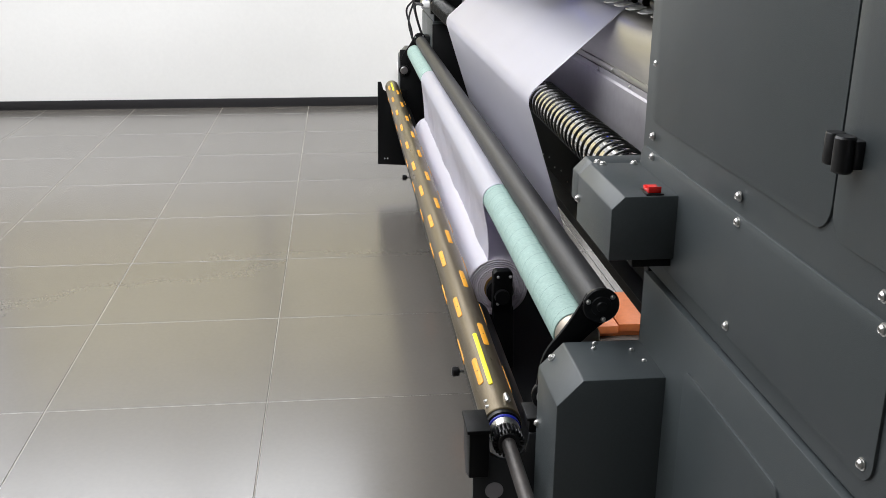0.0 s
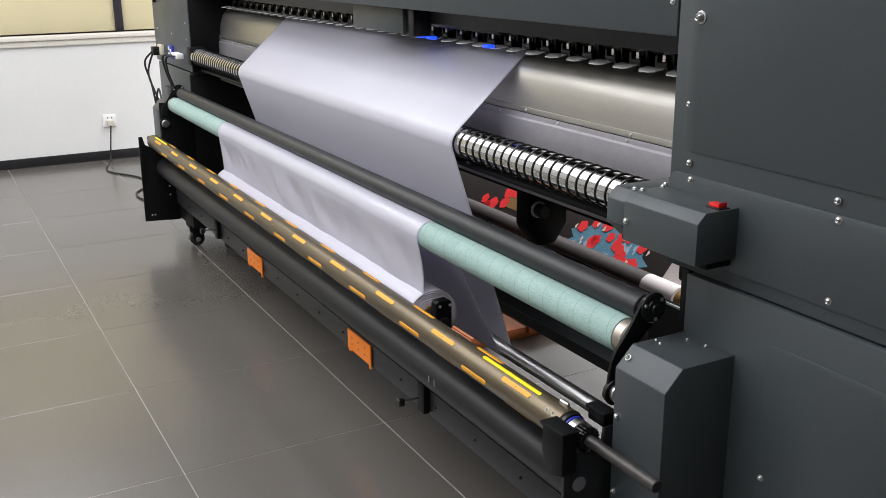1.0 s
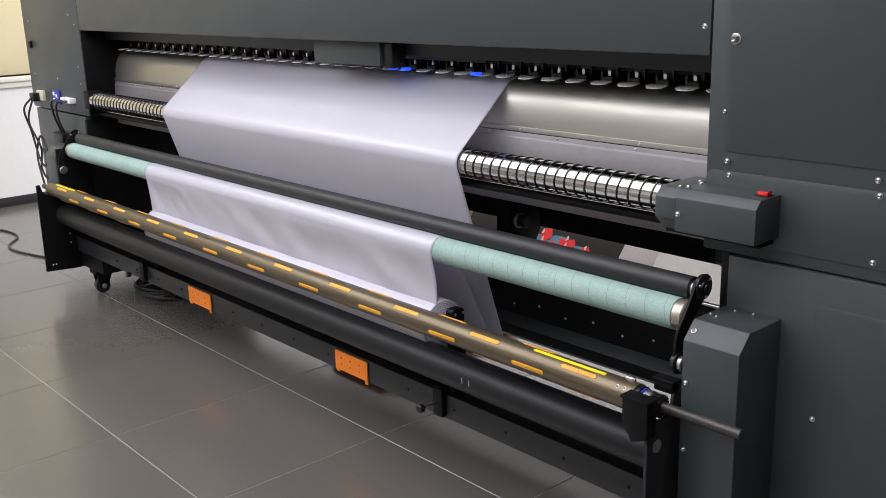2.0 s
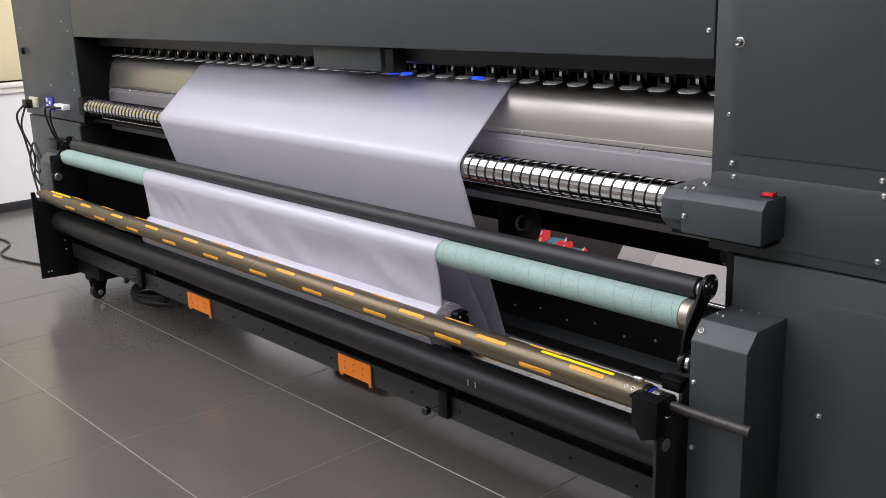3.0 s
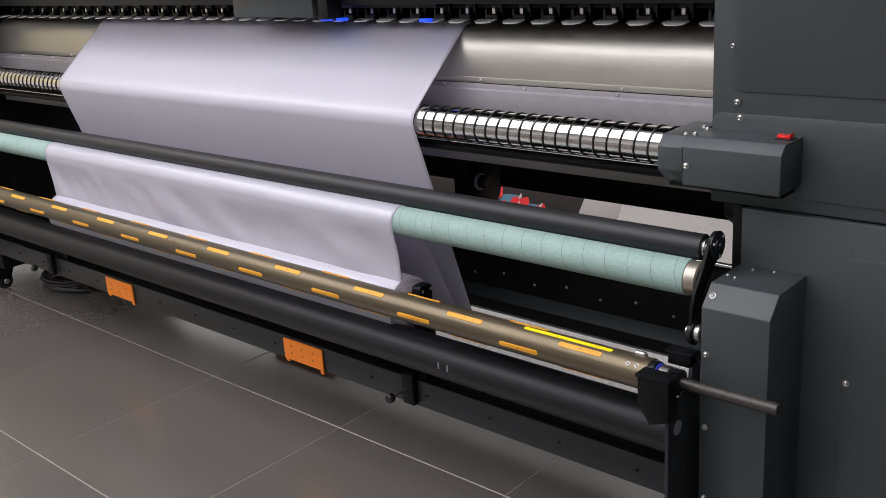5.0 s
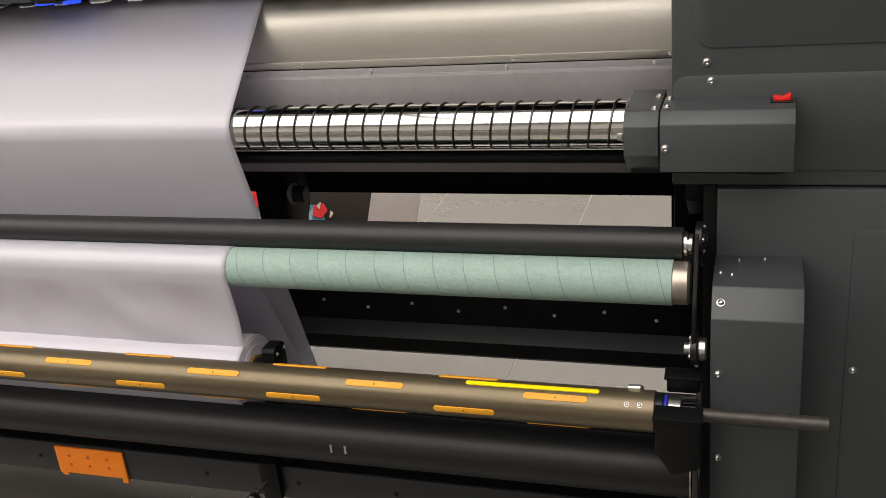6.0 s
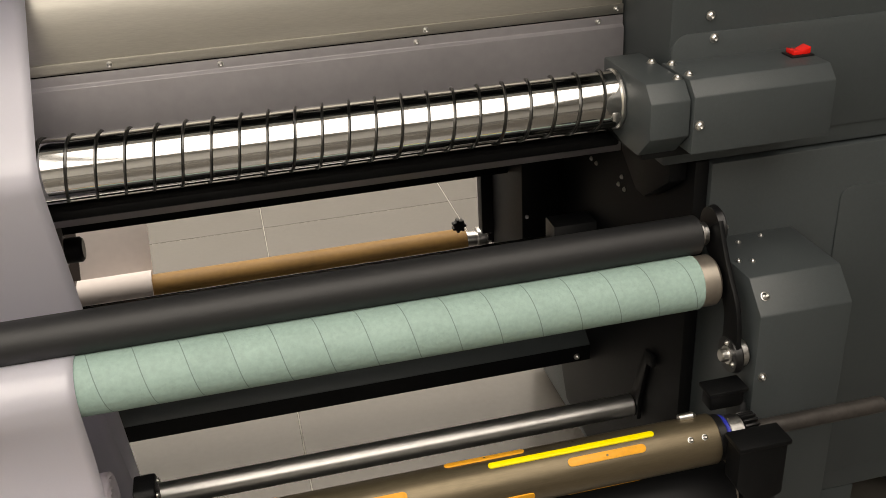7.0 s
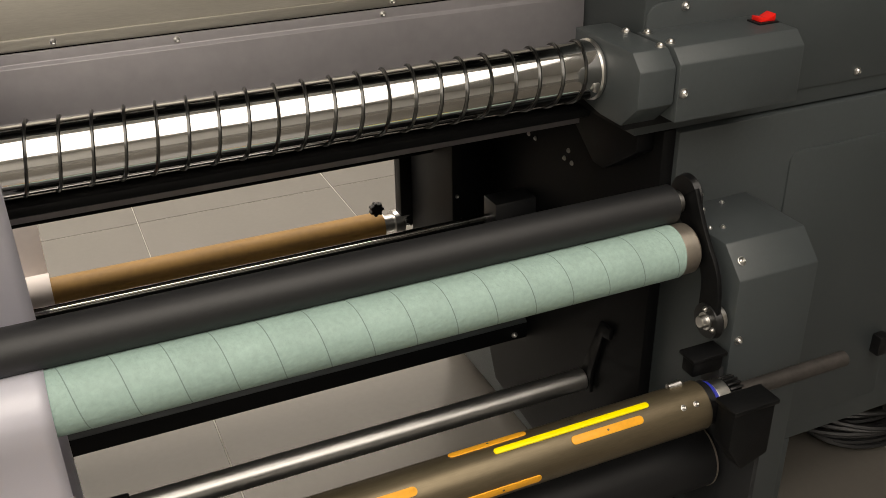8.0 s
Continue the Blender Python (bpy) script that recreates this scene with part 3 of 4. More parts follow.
def arm(x, parent):
    """A curved plate from the pivot up to the roller pair, with its caps."""
    up, down = (-0.066, 0.776), (-0.146, 0.619)
    line = spline([(0, *up), (0, -0.1, 0.735), (0, -0.138, 0.685), (0, *down)], 6)
    half = [0.030, 0.022, 0.017, 0.018, 0.021]
    a, c = [], []
    for i, p in enumerate(line):
        q = line[min(i + 1, len(line) - 1)] - line[max(i - 1, 0)]
        nrm = Vector((0, q.z, -q.y)).normalized()
        t = i / (len(line) - 1) * (len(half) - 1)
        k = min(int(t), len(half) - 2)
        w = half[k] + (half[k + 1] - half[k]) * (t - k)
        a.append((p.y + nrm.y * w, p.z + nrm.z * w)), c.append((p.y - nrm.y * w, p.z - nrm.z * w))
    outline = a + list(reversed(c))
    plate = part("arm_plate", prism(outline, x - 0.004, x + 0.003, "x", 0.001), BLACK, parent, "black curved arm plate")
    part("arm_cap", lathe([(x - 0.0035, 0.028), (x + 0.006, 0.030), (x + 0.008, 0.028), (x + 0.008, 0.017), (x + 0.011, 0.016), (x + 0.012, 0.009), (x + 0.015, 0.008)], *up, 32), BLACK_PLASTIC, plate)
    for t in (40, 160, 280):
        piece("small_screw", SCREW_SMALL, plate, (x + 0.0085, up[0] + 0.023 * math.cos(radians(t)), up[1] + 0.023 * math.sin(radians(t))), (0, 0, 90))
    part("pivot_disc", lathe([(x - 0.006, 0.025), (x + 0.003, 0.027), (x + 0.005, 0.026)], *down, 32), BLACK_PLASTIC, plate)
    part("pivot_hub", lathe([(x - 0.017, 0.0075), (x - 0.016, 0.009), (x - 0.008, 0.009), (x - 0.008, 0.013), (x - 0.005, 0.013), (x - 0.004, 0.006)], *down, 24), STEEL, plate, "bright steel pivot pin")
    part("pivot_washer", cyl(x + 0.005, x + 0.018, *down, 0.019, 32, 0.002), STEEL, plate)
    for t in (80, 200, 320):
        piece("small_screw", SCREW_SMALL, plate, (x - 0.0065, down[0] + 0.0175 * math.cos(radians(t)), down[1] + 0.0175 * math.sin(radians(t))), (0, 0, -90))
    return plate


arm(-0.004, take)
arm(-3.556, take)
nip = part("nip_roller", cyl(-3.50, -0.026, -0.063, 0.766, 0.0272, 40, 0.002), RUBBER, take, "black rubber-coated roller")
part("bearing_ring", lathe([(-0.026, 0.017), (-0.026, 0.020), (-0.021, 0.020), (-0.021, 0.012), (-0.018, 0.012), (-0.018, 0.016), (-0.013, 0.016)], -0.063, 0.766, 32), STEEL, nip)
green = part("grip_roller", cyl(-3.515, -0.041, GREEN_Y, GREEN_Z, GREEN_R, 64, 0.001), GREEN, take, "roller wound with pale green grip tape")
part("roller_sleeve", lathe([(-0.0405, 0.030), (-0.0405, 0.0355), (-0.018, 0.0355), (-0.014, 0.032)], GREEN_Y, GREEN_Z, 48), AGED_STEEL, green, "bare dull steel end sleeve")
part("roller_sleeve", cyl(-3.54, -3.516, GREEN_Y, GREEN_Z, 0.0355, 40), STEEL, green)
dancer = part("tension_bar", cyl(-3.48, -0.012, 0.144, 0.334, 0.0200, 40, 0.002), BRUSHED, take, "brushed steel tension bar")
part("bar_arm", prism([(0.120, 0.318), (0.152, 0.318), (0.152, 0.352), (0.105, 0.475), (0.075, 0.475), (0.075, 0.455), (0.095, 0.45), (0.12, 0.36)], -0.012, -0.004, "x", 0.002), BLACK, dancer)
part("bar_arm", prism([(0.120, 0.318), (0.152, 0.318), (0.152, 0.352), (0.105, 0.475), (0.075, 0.475)], -3.49, -3.482, "x", 0.002), BLACK, dancer)

# front part is added as black backing, darkening the gap above the channel
part("tray", box(-3.48, -0.036, -0.114, 0.116, 0.268, 0.282, 0.002), BLACK, take, "black tray below the web, extended as a dark backing for the gap")
# end plates that carry the loose shaft
plate_r = part("end_plate", prism([(-0.268, 0.10), (-0.268, 0.555), (-0.245, 0.555), (-0.240, 0.52), (-0.222, 0.508), (-0.20, 0.508), (-0.18, 0.52), (-0.175, 0.555), (-0.14, 0.555), (-0.14, 0.10)], 0.0, 0.008, "x", 0.001), GREY_DARK, take, "dark grey end plate with a notch for the shaft")
part("plate_hole", lathe([(0.0075, 0.0155), (0.0088, 0.0155)], -0.232, 0.450, 28), SHEET, plate_r)
saddle = part("saddle_block", prism([(-0.056, 0.503), (-0.030, 0.462), (0.012, 0.478), (0.012, 0.560), (-0.056, 0.560)], -0.276, -0.242, "y", 0.003), BLACK, plate_r, "black plastic shaft saddle")
part("saddle_lip", box(-0.059, 0.015, -0.280, -0.240, 0.5605, 0.568, 0.002), BLACK, saddle)
saddle = part("saddle_block", box(-0.046, 0.004, -0.176, -0.150, 0.552, 0.576, 0.003), BLACK, plate_r, "black plastic shaft saddle")
part("saddle_lip", box(-0.050, 0.008, -0.180, -0.146, 0.5765, 0.583, 0.002), BLACK, saddle)
plate_l = part("end_plate", prism([(-0.285, 0.13), (-0.28, 0.56), (-0.262, 0.56), (-0.252, 0.52), (-0.232, 0.507), (-0.20, 0.507), (-0.17, 0.52), (-0.13, 0.52), (-0.115, 0.12)], -3.57, -3.562, "x", 0.001), BLACK, take)
screws(SCREW_SMALL, plate_l, [(-3.561, -0.15, 0.30), (-3.561, -0.15, 0.255), (-3.561, -0.25, 0.16), (-3.561, -0.235, 0.16), (-3.561, -0.19, 0.40)], (0, 0, 90))
part("lower_tube", cyl(-3.555, -0.004, -0.160, 0.398, 0.050, 56, 0.003), DARK_TUBE, take, "thick matt black lower tube")
part("end_ring", lathe([(-0.0085, 0.0485), (-0.0085, 0.0508), (-0.0060, 0.0508), (-0.0060, 0.0485)], -0.160, 0.398, 56), AGED_STEEL, take, "dull steel ring on the end of the lower tube")
for x in (-0.62, -0.648):
    part("scuff_mark", box(x, x + 0.004, -0.2106, -0.2096, 0.395, 0.412, 0), SHEET, take)
b = prism([(-0.120, 0.208), (-0.120, 0.282), (-0.116, 0.282), (-0.116, 0.212), (-0.04, 0.212), (-0.04, 0.208)], -3.56, -0.002, "x", 0.0008)
channel = part("channel_beam", b, GREY_DARK, take, "long dark grey channel beam")
screws(SCREW_BLACK, channel, [(-0.15 - 0.21 * i, -0.1205, 0.245) for i in range(16)])


def orange_bracket(x0, x1):
    ob = part("orange_bracket", prism([(x0, 0.214), (x0, 0.278), (x1, 0.278), (x1, 0.200), (x1 - 0.014, 0.200), (x1 - 0.014, 0.212), (x0 + 0.02, 0.212), (x0 + 0.02, 0.204), (x0 + 0.008, 0.204)], -0.127, -0.1215, "y", 0.001), ORANGE_PAINT, channel, "bright orange drilled bracket")
    for i in range(3):
        for k in range(2):
            part("bracket_hole", lathe([(-0.1279, 0.0036), (-0.1265, 0.0036)], 0, 0.235 + 0.022 * k, 10, "y", x=x0 + (x1 - x0) * (0.2 + 0.28 * i)), BOARD, ob)


orange_bracket(-2.385, -2.205)
orange_bracket(-1.36, -1.187)


def clamp(x):
    c = part("beam_clamp", prism([(x - 0.012, 0.215), (x - 0.012, 0.30), (x + 0.028, 0.30), (x + 0.028, 0.215)], -0.140, -0.122, "y", 0.002), BLACK, channel, "black clamp with a hand knob")
    part("clamp_screw", lathe([(-0.19, 0.0035), (-0.135, 0.0035)], 0, 0.255, 10, "y", x=x), STEEL, c)
    part("clamp_knob", lathe([(-0.206, 0.010), (-0.203, 0.013), (-0.190, 0.013), (-0.186, 0.008)], 0, 0.255, 14, "y", x=x), BLACK_PLASTIC, c)


clamp(-0.84)
clamp(-2.80)


def caster(x, y):
    c = thing("caster", (x, y, 0), "black swivel caster wheel under the take-up unit", "caster", "casters")
    part("wheel", lathe([(x - 0.016, 0.030), (x - 0.014, 0.036), (x + 0.014, 0.036), (x + 0.016, 0.030)], y, 0.036, 28), RUBBER, c)
    part("fork", prism([(y - 0.02, 0.03), (y + 0.02, 0.03), (y + 0.045, 0.09), (y + 0.045, 0.10), (y - 0.03, 0.10), (y - 0.03, 0.09)], x - 0.026, x - 0.020, "x", 0.001), BLACK, c)
    part("fork", prism([(y - 0.02, 0.03), (y + 0.02, 0.03), (y + 0.045, 0.09), (y + 0.045, 0.10), (y - 0.03, 0.10), (y - 0.03, 0.09)], x + 0.020, x + 0.026, "x", 0.001), BLACK, c)
    part("mount", box(x - 0.04, x + 0.04, y - 0.04, y + 0.06, 0.10, 0.21, 0.003), BLACK, c)
    part("brake", cyl(x + 0.026, x + 0.034, y, 0.036, 0.012, 16), STEEL, c)


caster(-3.46, -0.06)
caster(0.10, -0.09)
caster(-3.75, 0.45)
caster(0.70, 0.45)
foot = part("foot_beam", box(-3.55, -3.3, -0.11, 0.4, 0.13, 0.207, 0.003), BLACK, take)


# ---- the fabric ----
FX0, FX1 = -2.66, -0.845
cloth = thing("fabric_web", (-1.74, -0.09, 0.4), "white polyester fabric running over rollers onto a take-up roll", "fabric")
ROLL_Y, ROLL_Z, ROLL_R = -0.090, 0.480, 0.0755


def arc(cy, cz, r, a0, a1, n):
    return [(cy + r * math.cos(radians(a0 + (a1 - a0) * i / n)), cz + r * math.sin(radians(a0 + (a1 - a0) * i / n))) for i in range(n + 1)]


def line(p, q, n):
    return [(p[0] + (q[0] - p[0]) * i / n, p[1] + (q[1] - p[1]) * i / n) for i in range(1, n)]


def web():
    top = [(0.60, 1.1705), (0.30, 1.1705), (0.223, 1.1698), (0.195, 1.163), (0.179, 1.152)]
    a1 = arc(CY, CZ, CR + 0.0062, 134, 197, 12)
    a2 = arc(0.144, 0.334, 0.0208, 16, -152, 12)
    a3 = arc(GREEN_Y, GREEN_Z, GREEN_R + 0.0012, 24, 192, 20)
    a4 = arc(ROLL_Y, ROLL_Z, ROLL_R + 0.0012, 113, 215, 15)
    path = top + line(top[-1], a1[0], 8) + a1 + line(a1[-1], a2[0], 14) + a2 + line(a2[-1], a3[0], 12) + a3
    first = len(path)
    path += line(a3[-1], a4[0], 16) + a4
    b = bmesh.new()
    nx = 130
    rows = []
    for j, (y, z) in enumerate(path):
        row = []
        for i in range(nx + 1):
            x = FX0 + (FX1 - FX0) * i / nx
            dy = dz = 0.0
            if j >= first:
                t = min(1.0, (j - first) / 17)
                w = abs(math.sin(math.pi * t)) ** 1.2
                lean = x + 0.55 * (z - 0.6)
                dy = w * (0.013 * noise.noise(Vector((lean * 6.0, z * 3.0, 1.3))) + 0.007 * noise.noise(Vector((lean * 15.0, z * 6.0, 4.1)))) + 0.006 * w
            elif 16 < j < first:
                dy = 0.0012 * noise.noise(Vector((x * 3.0, z * 3.0, 7.7)))
            row.append(b.verts.new((x, y + dy, z + dz)))
        rows.append(row)
    for p, q in zip(rows, rows[1:]):
        for i in range(nx):
            b.faces.new((p[i], p[i + 1], q[i + 1], q[i]))
    return b


sheet = part("web", web(), FABRIC, cloth, "smooth white fabric web")
mod = sheet.modifiers.new("thickness", "SOLIDIFY")
mod.thickness, mod.offset = 0.0007, 0
prof = [(FX0, 0.045), (FX0 + 0.002, ROLL_R - 0.006), (FX0 + 0.006, ROLL_R), (FX1 - 0.004, ROLL_R)]
for k in range(7):
    prof += [(FX1 - 0.002 + 0.0012 * ((k * 5) % 3) / 2, ROLL_R - 0.001 - 0.0055 * k), (FX1 - 0.003, ROLL_R - 0.0045 - 0.0055 * k)]
prof.append((FX1 - 0.003, 0.036))
part("take_up_roll", lathe(prof, ROLL_Y, ROLL_Z, 64), ROLL_WHITE, cloth, "wound roll of white fabric")
part("core_tube", lathe([(FX1 - 0.004, 0.034), (FX1 + 0.004, 0.036), (FX1 + 0.004, 0.03)], ROLL_Y, ROLL_Z, 40), KRAFT, cloth)

chuck = part("core_chuck", lathe([(FX1 - 0.002, 0.031), (FX1 + 0.012, 0.031), (FX1 + 0.014, 0.034), (FX1 + 0.03, 0.034), (FX1 + 0.034, 0.020), (FX1 + 0.07, 0.018)], ROLL_Y, ROLL_Z, 28), BLACK_PLASTIC, take, "black core chuck with clamp block")
part("chuck_block", prism([(-0.112, 0.44), (-0.112, 0.538), (-0.104, 0.545), (-0.072, 0.545), (-0.064, 0.538), (-0.064, 0.44)], FX1 + 0.03, FX1 + 0.058, "x", 0.003), BLACK, chuck)
part("chuck_arm", prism([(-0.110, 0.281), (-0.110, 0.45), (-0.06, 0.45), (-0.055, 0.281)], FX1 + 0.03, FX1 + 0.055, "x", 0.003), BLACK, chuck)
screws(SCREW_SMALL, chuck, [(FX1 + 0.0585, -0.10, 0.53), (FX1 + 0.0585, -0.07, 0.53), (FX1 + 0.0585, -0.10, 0.46)], (0, 0, 90))
chuck_l = part("core_chuck", lathe([(FX0 - 0.06, 0.02), (FX0 - 0.03, 0.04), (FX0 - 0.012, 0.04), (FX0 - 0.01, 0.031), (FX0 + 0.004, 0.031)], ROLL_Y, ROLL_Z, 28), BLACK_PLASTIC, take)
part("chuck_arm", prism([(-0.110, 0.281), (-0.110, 0.54), (-0.06, 0.54), (-0.055, 0.281)], FX0 - 0.055, FX0 - 0.03, "x", 0.003), BLACK, chuck_l)


# ---- the loose air shaft ----
SY, SZ, SR = -0.209, 0.535, 0.0338
shaft = thing("air_shaft", (-1.8, SY, SZ), "bronze expanding air shaft with orange rubber strips resting in saddles", "air shaft")
part("shaft_body", cyl(-3.55, -0.060, SY, SZ, SR, 56, 0.0015), BRONZE, shaft, "bronze anodised shaft tube")
b = lathe([(-0.0605, 0.027), (-0.0605, 0.031), (-0.049, 0.031), (-0.047, 0.026)], SY, SZ, 40)
part("collar", b, BLACK_PLASTIC, shaft)
part("blue_seal", cyl(-0.0475, -0.041, SY, SZ, 0.0285, 40), BLUE, shaft, "dark blue ring")
part("steel_ring", cyl(-0.041, -0.020, SY, SZ, 0.0268, 40), STEEL, shaft, "bright steel ring")
gear = part("gear", cyl(-0.0202, 0.004, SY, SZ, 0.0195, 32), BLACK_PLASTIC, shaft, "black toothed collar")
TOOTH = finish(box(-0.019, 0.0025, -0.0017, 0.0017, 0.019, 0.0265, 0.0006), "tooth", BLACK_PLASTIC)
for k in range(22):
    piece("tooth", TOOTH, gear, (0, SY, SZ), (360 * k / 22, 0, 0))
part("journal", cyl(0.003, 0.199, SY, SZ, 0.0118, 28, 0.0015), SHAFT_STEEL, shaft, "dull steel journal")
part("journal", cyl(-3.66, -3.549, SY, SZ, 0.0118, 24, 0.0015), SHAFT_STEEL, shaft)
part("air_valve", lathe([(-0.105, 0.002), (-0.104, 0.005), (-0.085, 0.006), (-0.080, 0.003)], SY + 0.012, SZ + 0.034, 14), STEEL, shaft, "steel air valve")
for dx in (-0.103, -0.083):
    a = radians(134)
    piece("small_screw", SCREW_SMALL, shaft, (dx, SY + SR * math.cos(a), SZ + SR * math.sin(a)), (-44, 0, 0))
STRIP = finish(prism(rounded(-0.053, 0.053, -0.0056, 0.0056, 0.0054, 4), SR - 0.002, SR + 0.0012, "z", 0.0005), "rubber_strip", ORANGE)
LONG = finish(prism(rounded(-0.112, 0.112, -0.0042, 0.0042, 0.004, 4), SR - 0.002, SR + 0.0018, "z", 0.0005), "yellow_strip", YELLOW)
PIN = finish(lathe([(SR + 0.0008, 0.0018), (SR + 0.0017, 0.0015)], 0, 0, 8, "z"), "strip_pin", BRONZE)
# angle round the axis from the top towards the front, and the first strip's place
for turn_deg, first_x in ((40, -0.218), (98, -0.372), (-18, -0.372), (160, -0.218), (-80, -0.218), (-140, -0.372)):
    for k in range(11):
        x = first_x - 0.3145 * k
        if x < -3.5:
            break
        o = piece("rubber_strip", STRIP, shaft, (x, SY, SZ), (turn_deg, 0, 0))
        p = new("strip_pin", PIN)
        p.parent = o
for x in (-0.26, -3.36):
    piece("yellow_strip", LONG, shaft, (x, SY, SZ), (12, 0, 0), "bright yellow strip")


# ---- behind the printer ----
core = thing("cardboard_tube", (-0.8, 0.787, 0.374), "brown kraft cardboard tube with wound cloth on the rear unwinder", "cardboard tube")
part("tube", cyl(-2.7, -0.142, 0.787, 0.374, 0.030, 40, 0.001), KRAFT, core)
part("cloth_wrap", lathe([(-0.9885, 0.030), (-0.9885, 0.040), (-0.836, 0.040), (-0.836, 0.030)], 0.787, 0.374, 40), PAPER, core, "turns of unprinted white cloth margin")
part("cloth_wrap", lathe([(-2.62, 0.030), (-2.62, 0.040), (-0.989, 0.040), (-0.989, 0.030)], 0.787, 0.374, 40), DARK_PRINT, core, "turns of dark printed cloth")
unwinder = part("unwinder_chuck", lathe([(-0.150, 0.026), (-0.140, 0.027), (-0.138, 0.020), (-0.118, 0.020), (-0.116, 0.028), (-0.095, 0.028), (-0.09, 0.015), (-0.06, 0.014)], 0.787, 0.374, 24), STEEL, printer, "steel unwinder chuck with black star knobs")


def star_knob(x, y, z, parent, r=0.02):
    b = lathe([(y - 0.006, r * 0.8), (y - 0.004, r * 0.9), (y + 0.006, r * 0.9), (y + 0.008, r * 0.5)], 0, z, 16, "y", x=x)
    for k in range(7):
        a = 2 * math.pi * k / 7
        lathe([(y - 0.006, r * 0.22), (y - 0.004, r * 0.28), (y + 0.006, r * 0.28), (y + 0.007, r * 0.2)], 0, z + r * 0.88 * math.sin(a), 8, "y", b, x + r * 0.88 * math.cos(a))
    return part("star_knob", b, BLACK_PLASTIC, parent)


star_knob(-0.162, 0.76, 0.428, unwinder, 0.0145)
star_knob(-0.085, 0.75, 0.395, unwinder, 0.014)
hanger = part("hanging_bracket", prism([(0.40, 0.84), (0.26, 0.84), (0.26, 0.66), (0.30, 0.60), (0.36, 0.60), (0.40, 0.66)], -0.985, -0.915, "x", 0.012), BLACK, printer, "black bracket with a knob behind the fabric")
part("bracket_pin", cyl(-0.915, -0.87, 0.285, 0.718, 0.020, 24, 0.004), BLACK_PLASTIC, hanger)
part("bracket_ring", lathe([(-0.906, 0.0225), (-0.904, 0.024), (-0.898, 0.024), (-0.896, 0.0225)], 0.285, 0.718, 24), SHEET, hanger)

# printed cloth at the rear
cloth2 = thing("printed_cloth", (-1.6, 0.83, 0.37), "dark brown cloth printed with red and blue flowers", "printed cloth")
back = part("cloth_panel", box(-2.6, -0.99, 0.828, 0.832, 0.37, 0.80, 0.001), DARK_PRINT, cloth2, "dark brown printed ground")
part("white_margin", box(-0.989, -0.838, 0.828, 0.832, 0.37, 0.80, 0.001), PAPER, cloth2, "unprinted white margin")
rng = random.Random(4)


def patch(cx, cz, rx, rz, mat, y, name, lobes=7, depth=0.18, parent=back):
    pts = []
    ph = rng.random() * 6
    for i in range(24):
        a = 2 * math.pi * i / 24
        k = 1 + depth * math.sin(lobes * a + ph)
        pts.append((cx + rx * k * math.cos(a), cz + rz * k * math.sin(a)))
    part(name, prism(pts, y, y + 0.0006, "y", 0), mat, parent, smooth=False)


CLUSTER_X = -1.31
patch(CLUSTER_X, 0.41, 0.21, 0.095, PRINT_BLUE, 0.8272, "leaf_print", 9, 0.12)
for i in range(16):
    a, r = rng.random() * 6.28, 0.3 + 0.6 * rng.random()
    patch(CLUSTER_X + 0.19 * r * math.cos(a), 0.41 + 0.09 * r * math.sin(a), 0.008, 0.02, PRINT_PALE, 0.8268 - 0.0002 * (i % 2), "leaf_print", 3, 0.3)
for i in range(30):
    a, r = rng.random() * 6.28, 0.35 + 0.62 * rng.random()
    cx, cz, wx = (CLUSTER_X, 0.41, 0.21) if i < 22 else (-2.05, 0.46, 0.10)
    rr = rng.uniform(0.016, 0.032)
    patch(cx + wx * r * math.cos(a), cz + 0.1 * r * math.sin(a), rr, rr, PRINT_RED, 0.8262 - 0.0003 * (i % 3), "flower_print", 5, 0.08)
for i in range(26):
    a = rng.random() * 6.28
    k = rng.uniform(0.6, 1.1)
    patch(CLUSTER_X + 0.215 * math.cos(a) * k, 0.41 + 0.105 * math.sin(a) * k, 0.005, 0.010, PRINT_CREAM, 0.8250 - 0.0003 * (i % 3), "bud_print", 3, 0.25)
part("bare_strip", box(-2.0, -1.80, 0.8266, 0.8274, 0.42, 0.60, 0), KRAFT, back)
board = thing("wooden_board", (-1.7, 0.6, 0), "orange-brown wooden board lying on the tiles under the printer", "board")
for k in range(3):
    part("plank", box(-1.86, -1.55 - 0.012 * (k % 2), 0.2 + 0.25 * k, 0.446 + 0.25 * k, 0.022, 0.05, 0.003), BOARD, board)
for x in (-1.84, -1.66):
    part("batten", box(x, x + 0.08, 0.21, 0.94, 0.0, 0.022, 0.002), BOARD, board)


cloth2.rotation_euler.x = radians(-40)

# ---- connections on the left housing, socket, cables ----
inlet = part("power_inlet", box(-4.15, -4.06, -0.016, 0.002, 0.905, 0.957, 0.003), CREAM_PLASTIC, left, "cream power inlet with a black plug")
part("plug", box(-4.165, -4.105, -0.05, -0.014, 0.90, 0.945, 0.006), BLACK_PLASTIC, inlet)
port = part("data_port", box(-3.945, -3.85, -0.008, 0.002, 0.90, 0.968, 0.003), BLUE, left, "blue data port plate")
for dx, dz in ((0, 0), (0.035, 0.02), (0.0, 0.03), (0.04, -0.005)):
    part("port_socket", box(-3.93 + dx, -3.91 + dx, -0.011, -0.007, 0.912 + dz, 0.93 + dz, 0.002), WHITE_PLASTIC, port)
for dx in (0, 0.07):
    j = part("cable_plug", box(-3.775 + dx, -3.725 + dx, -0.035, 0.002, 0.918, 0.945, 0.005), WHITE_PLASTIC, left)
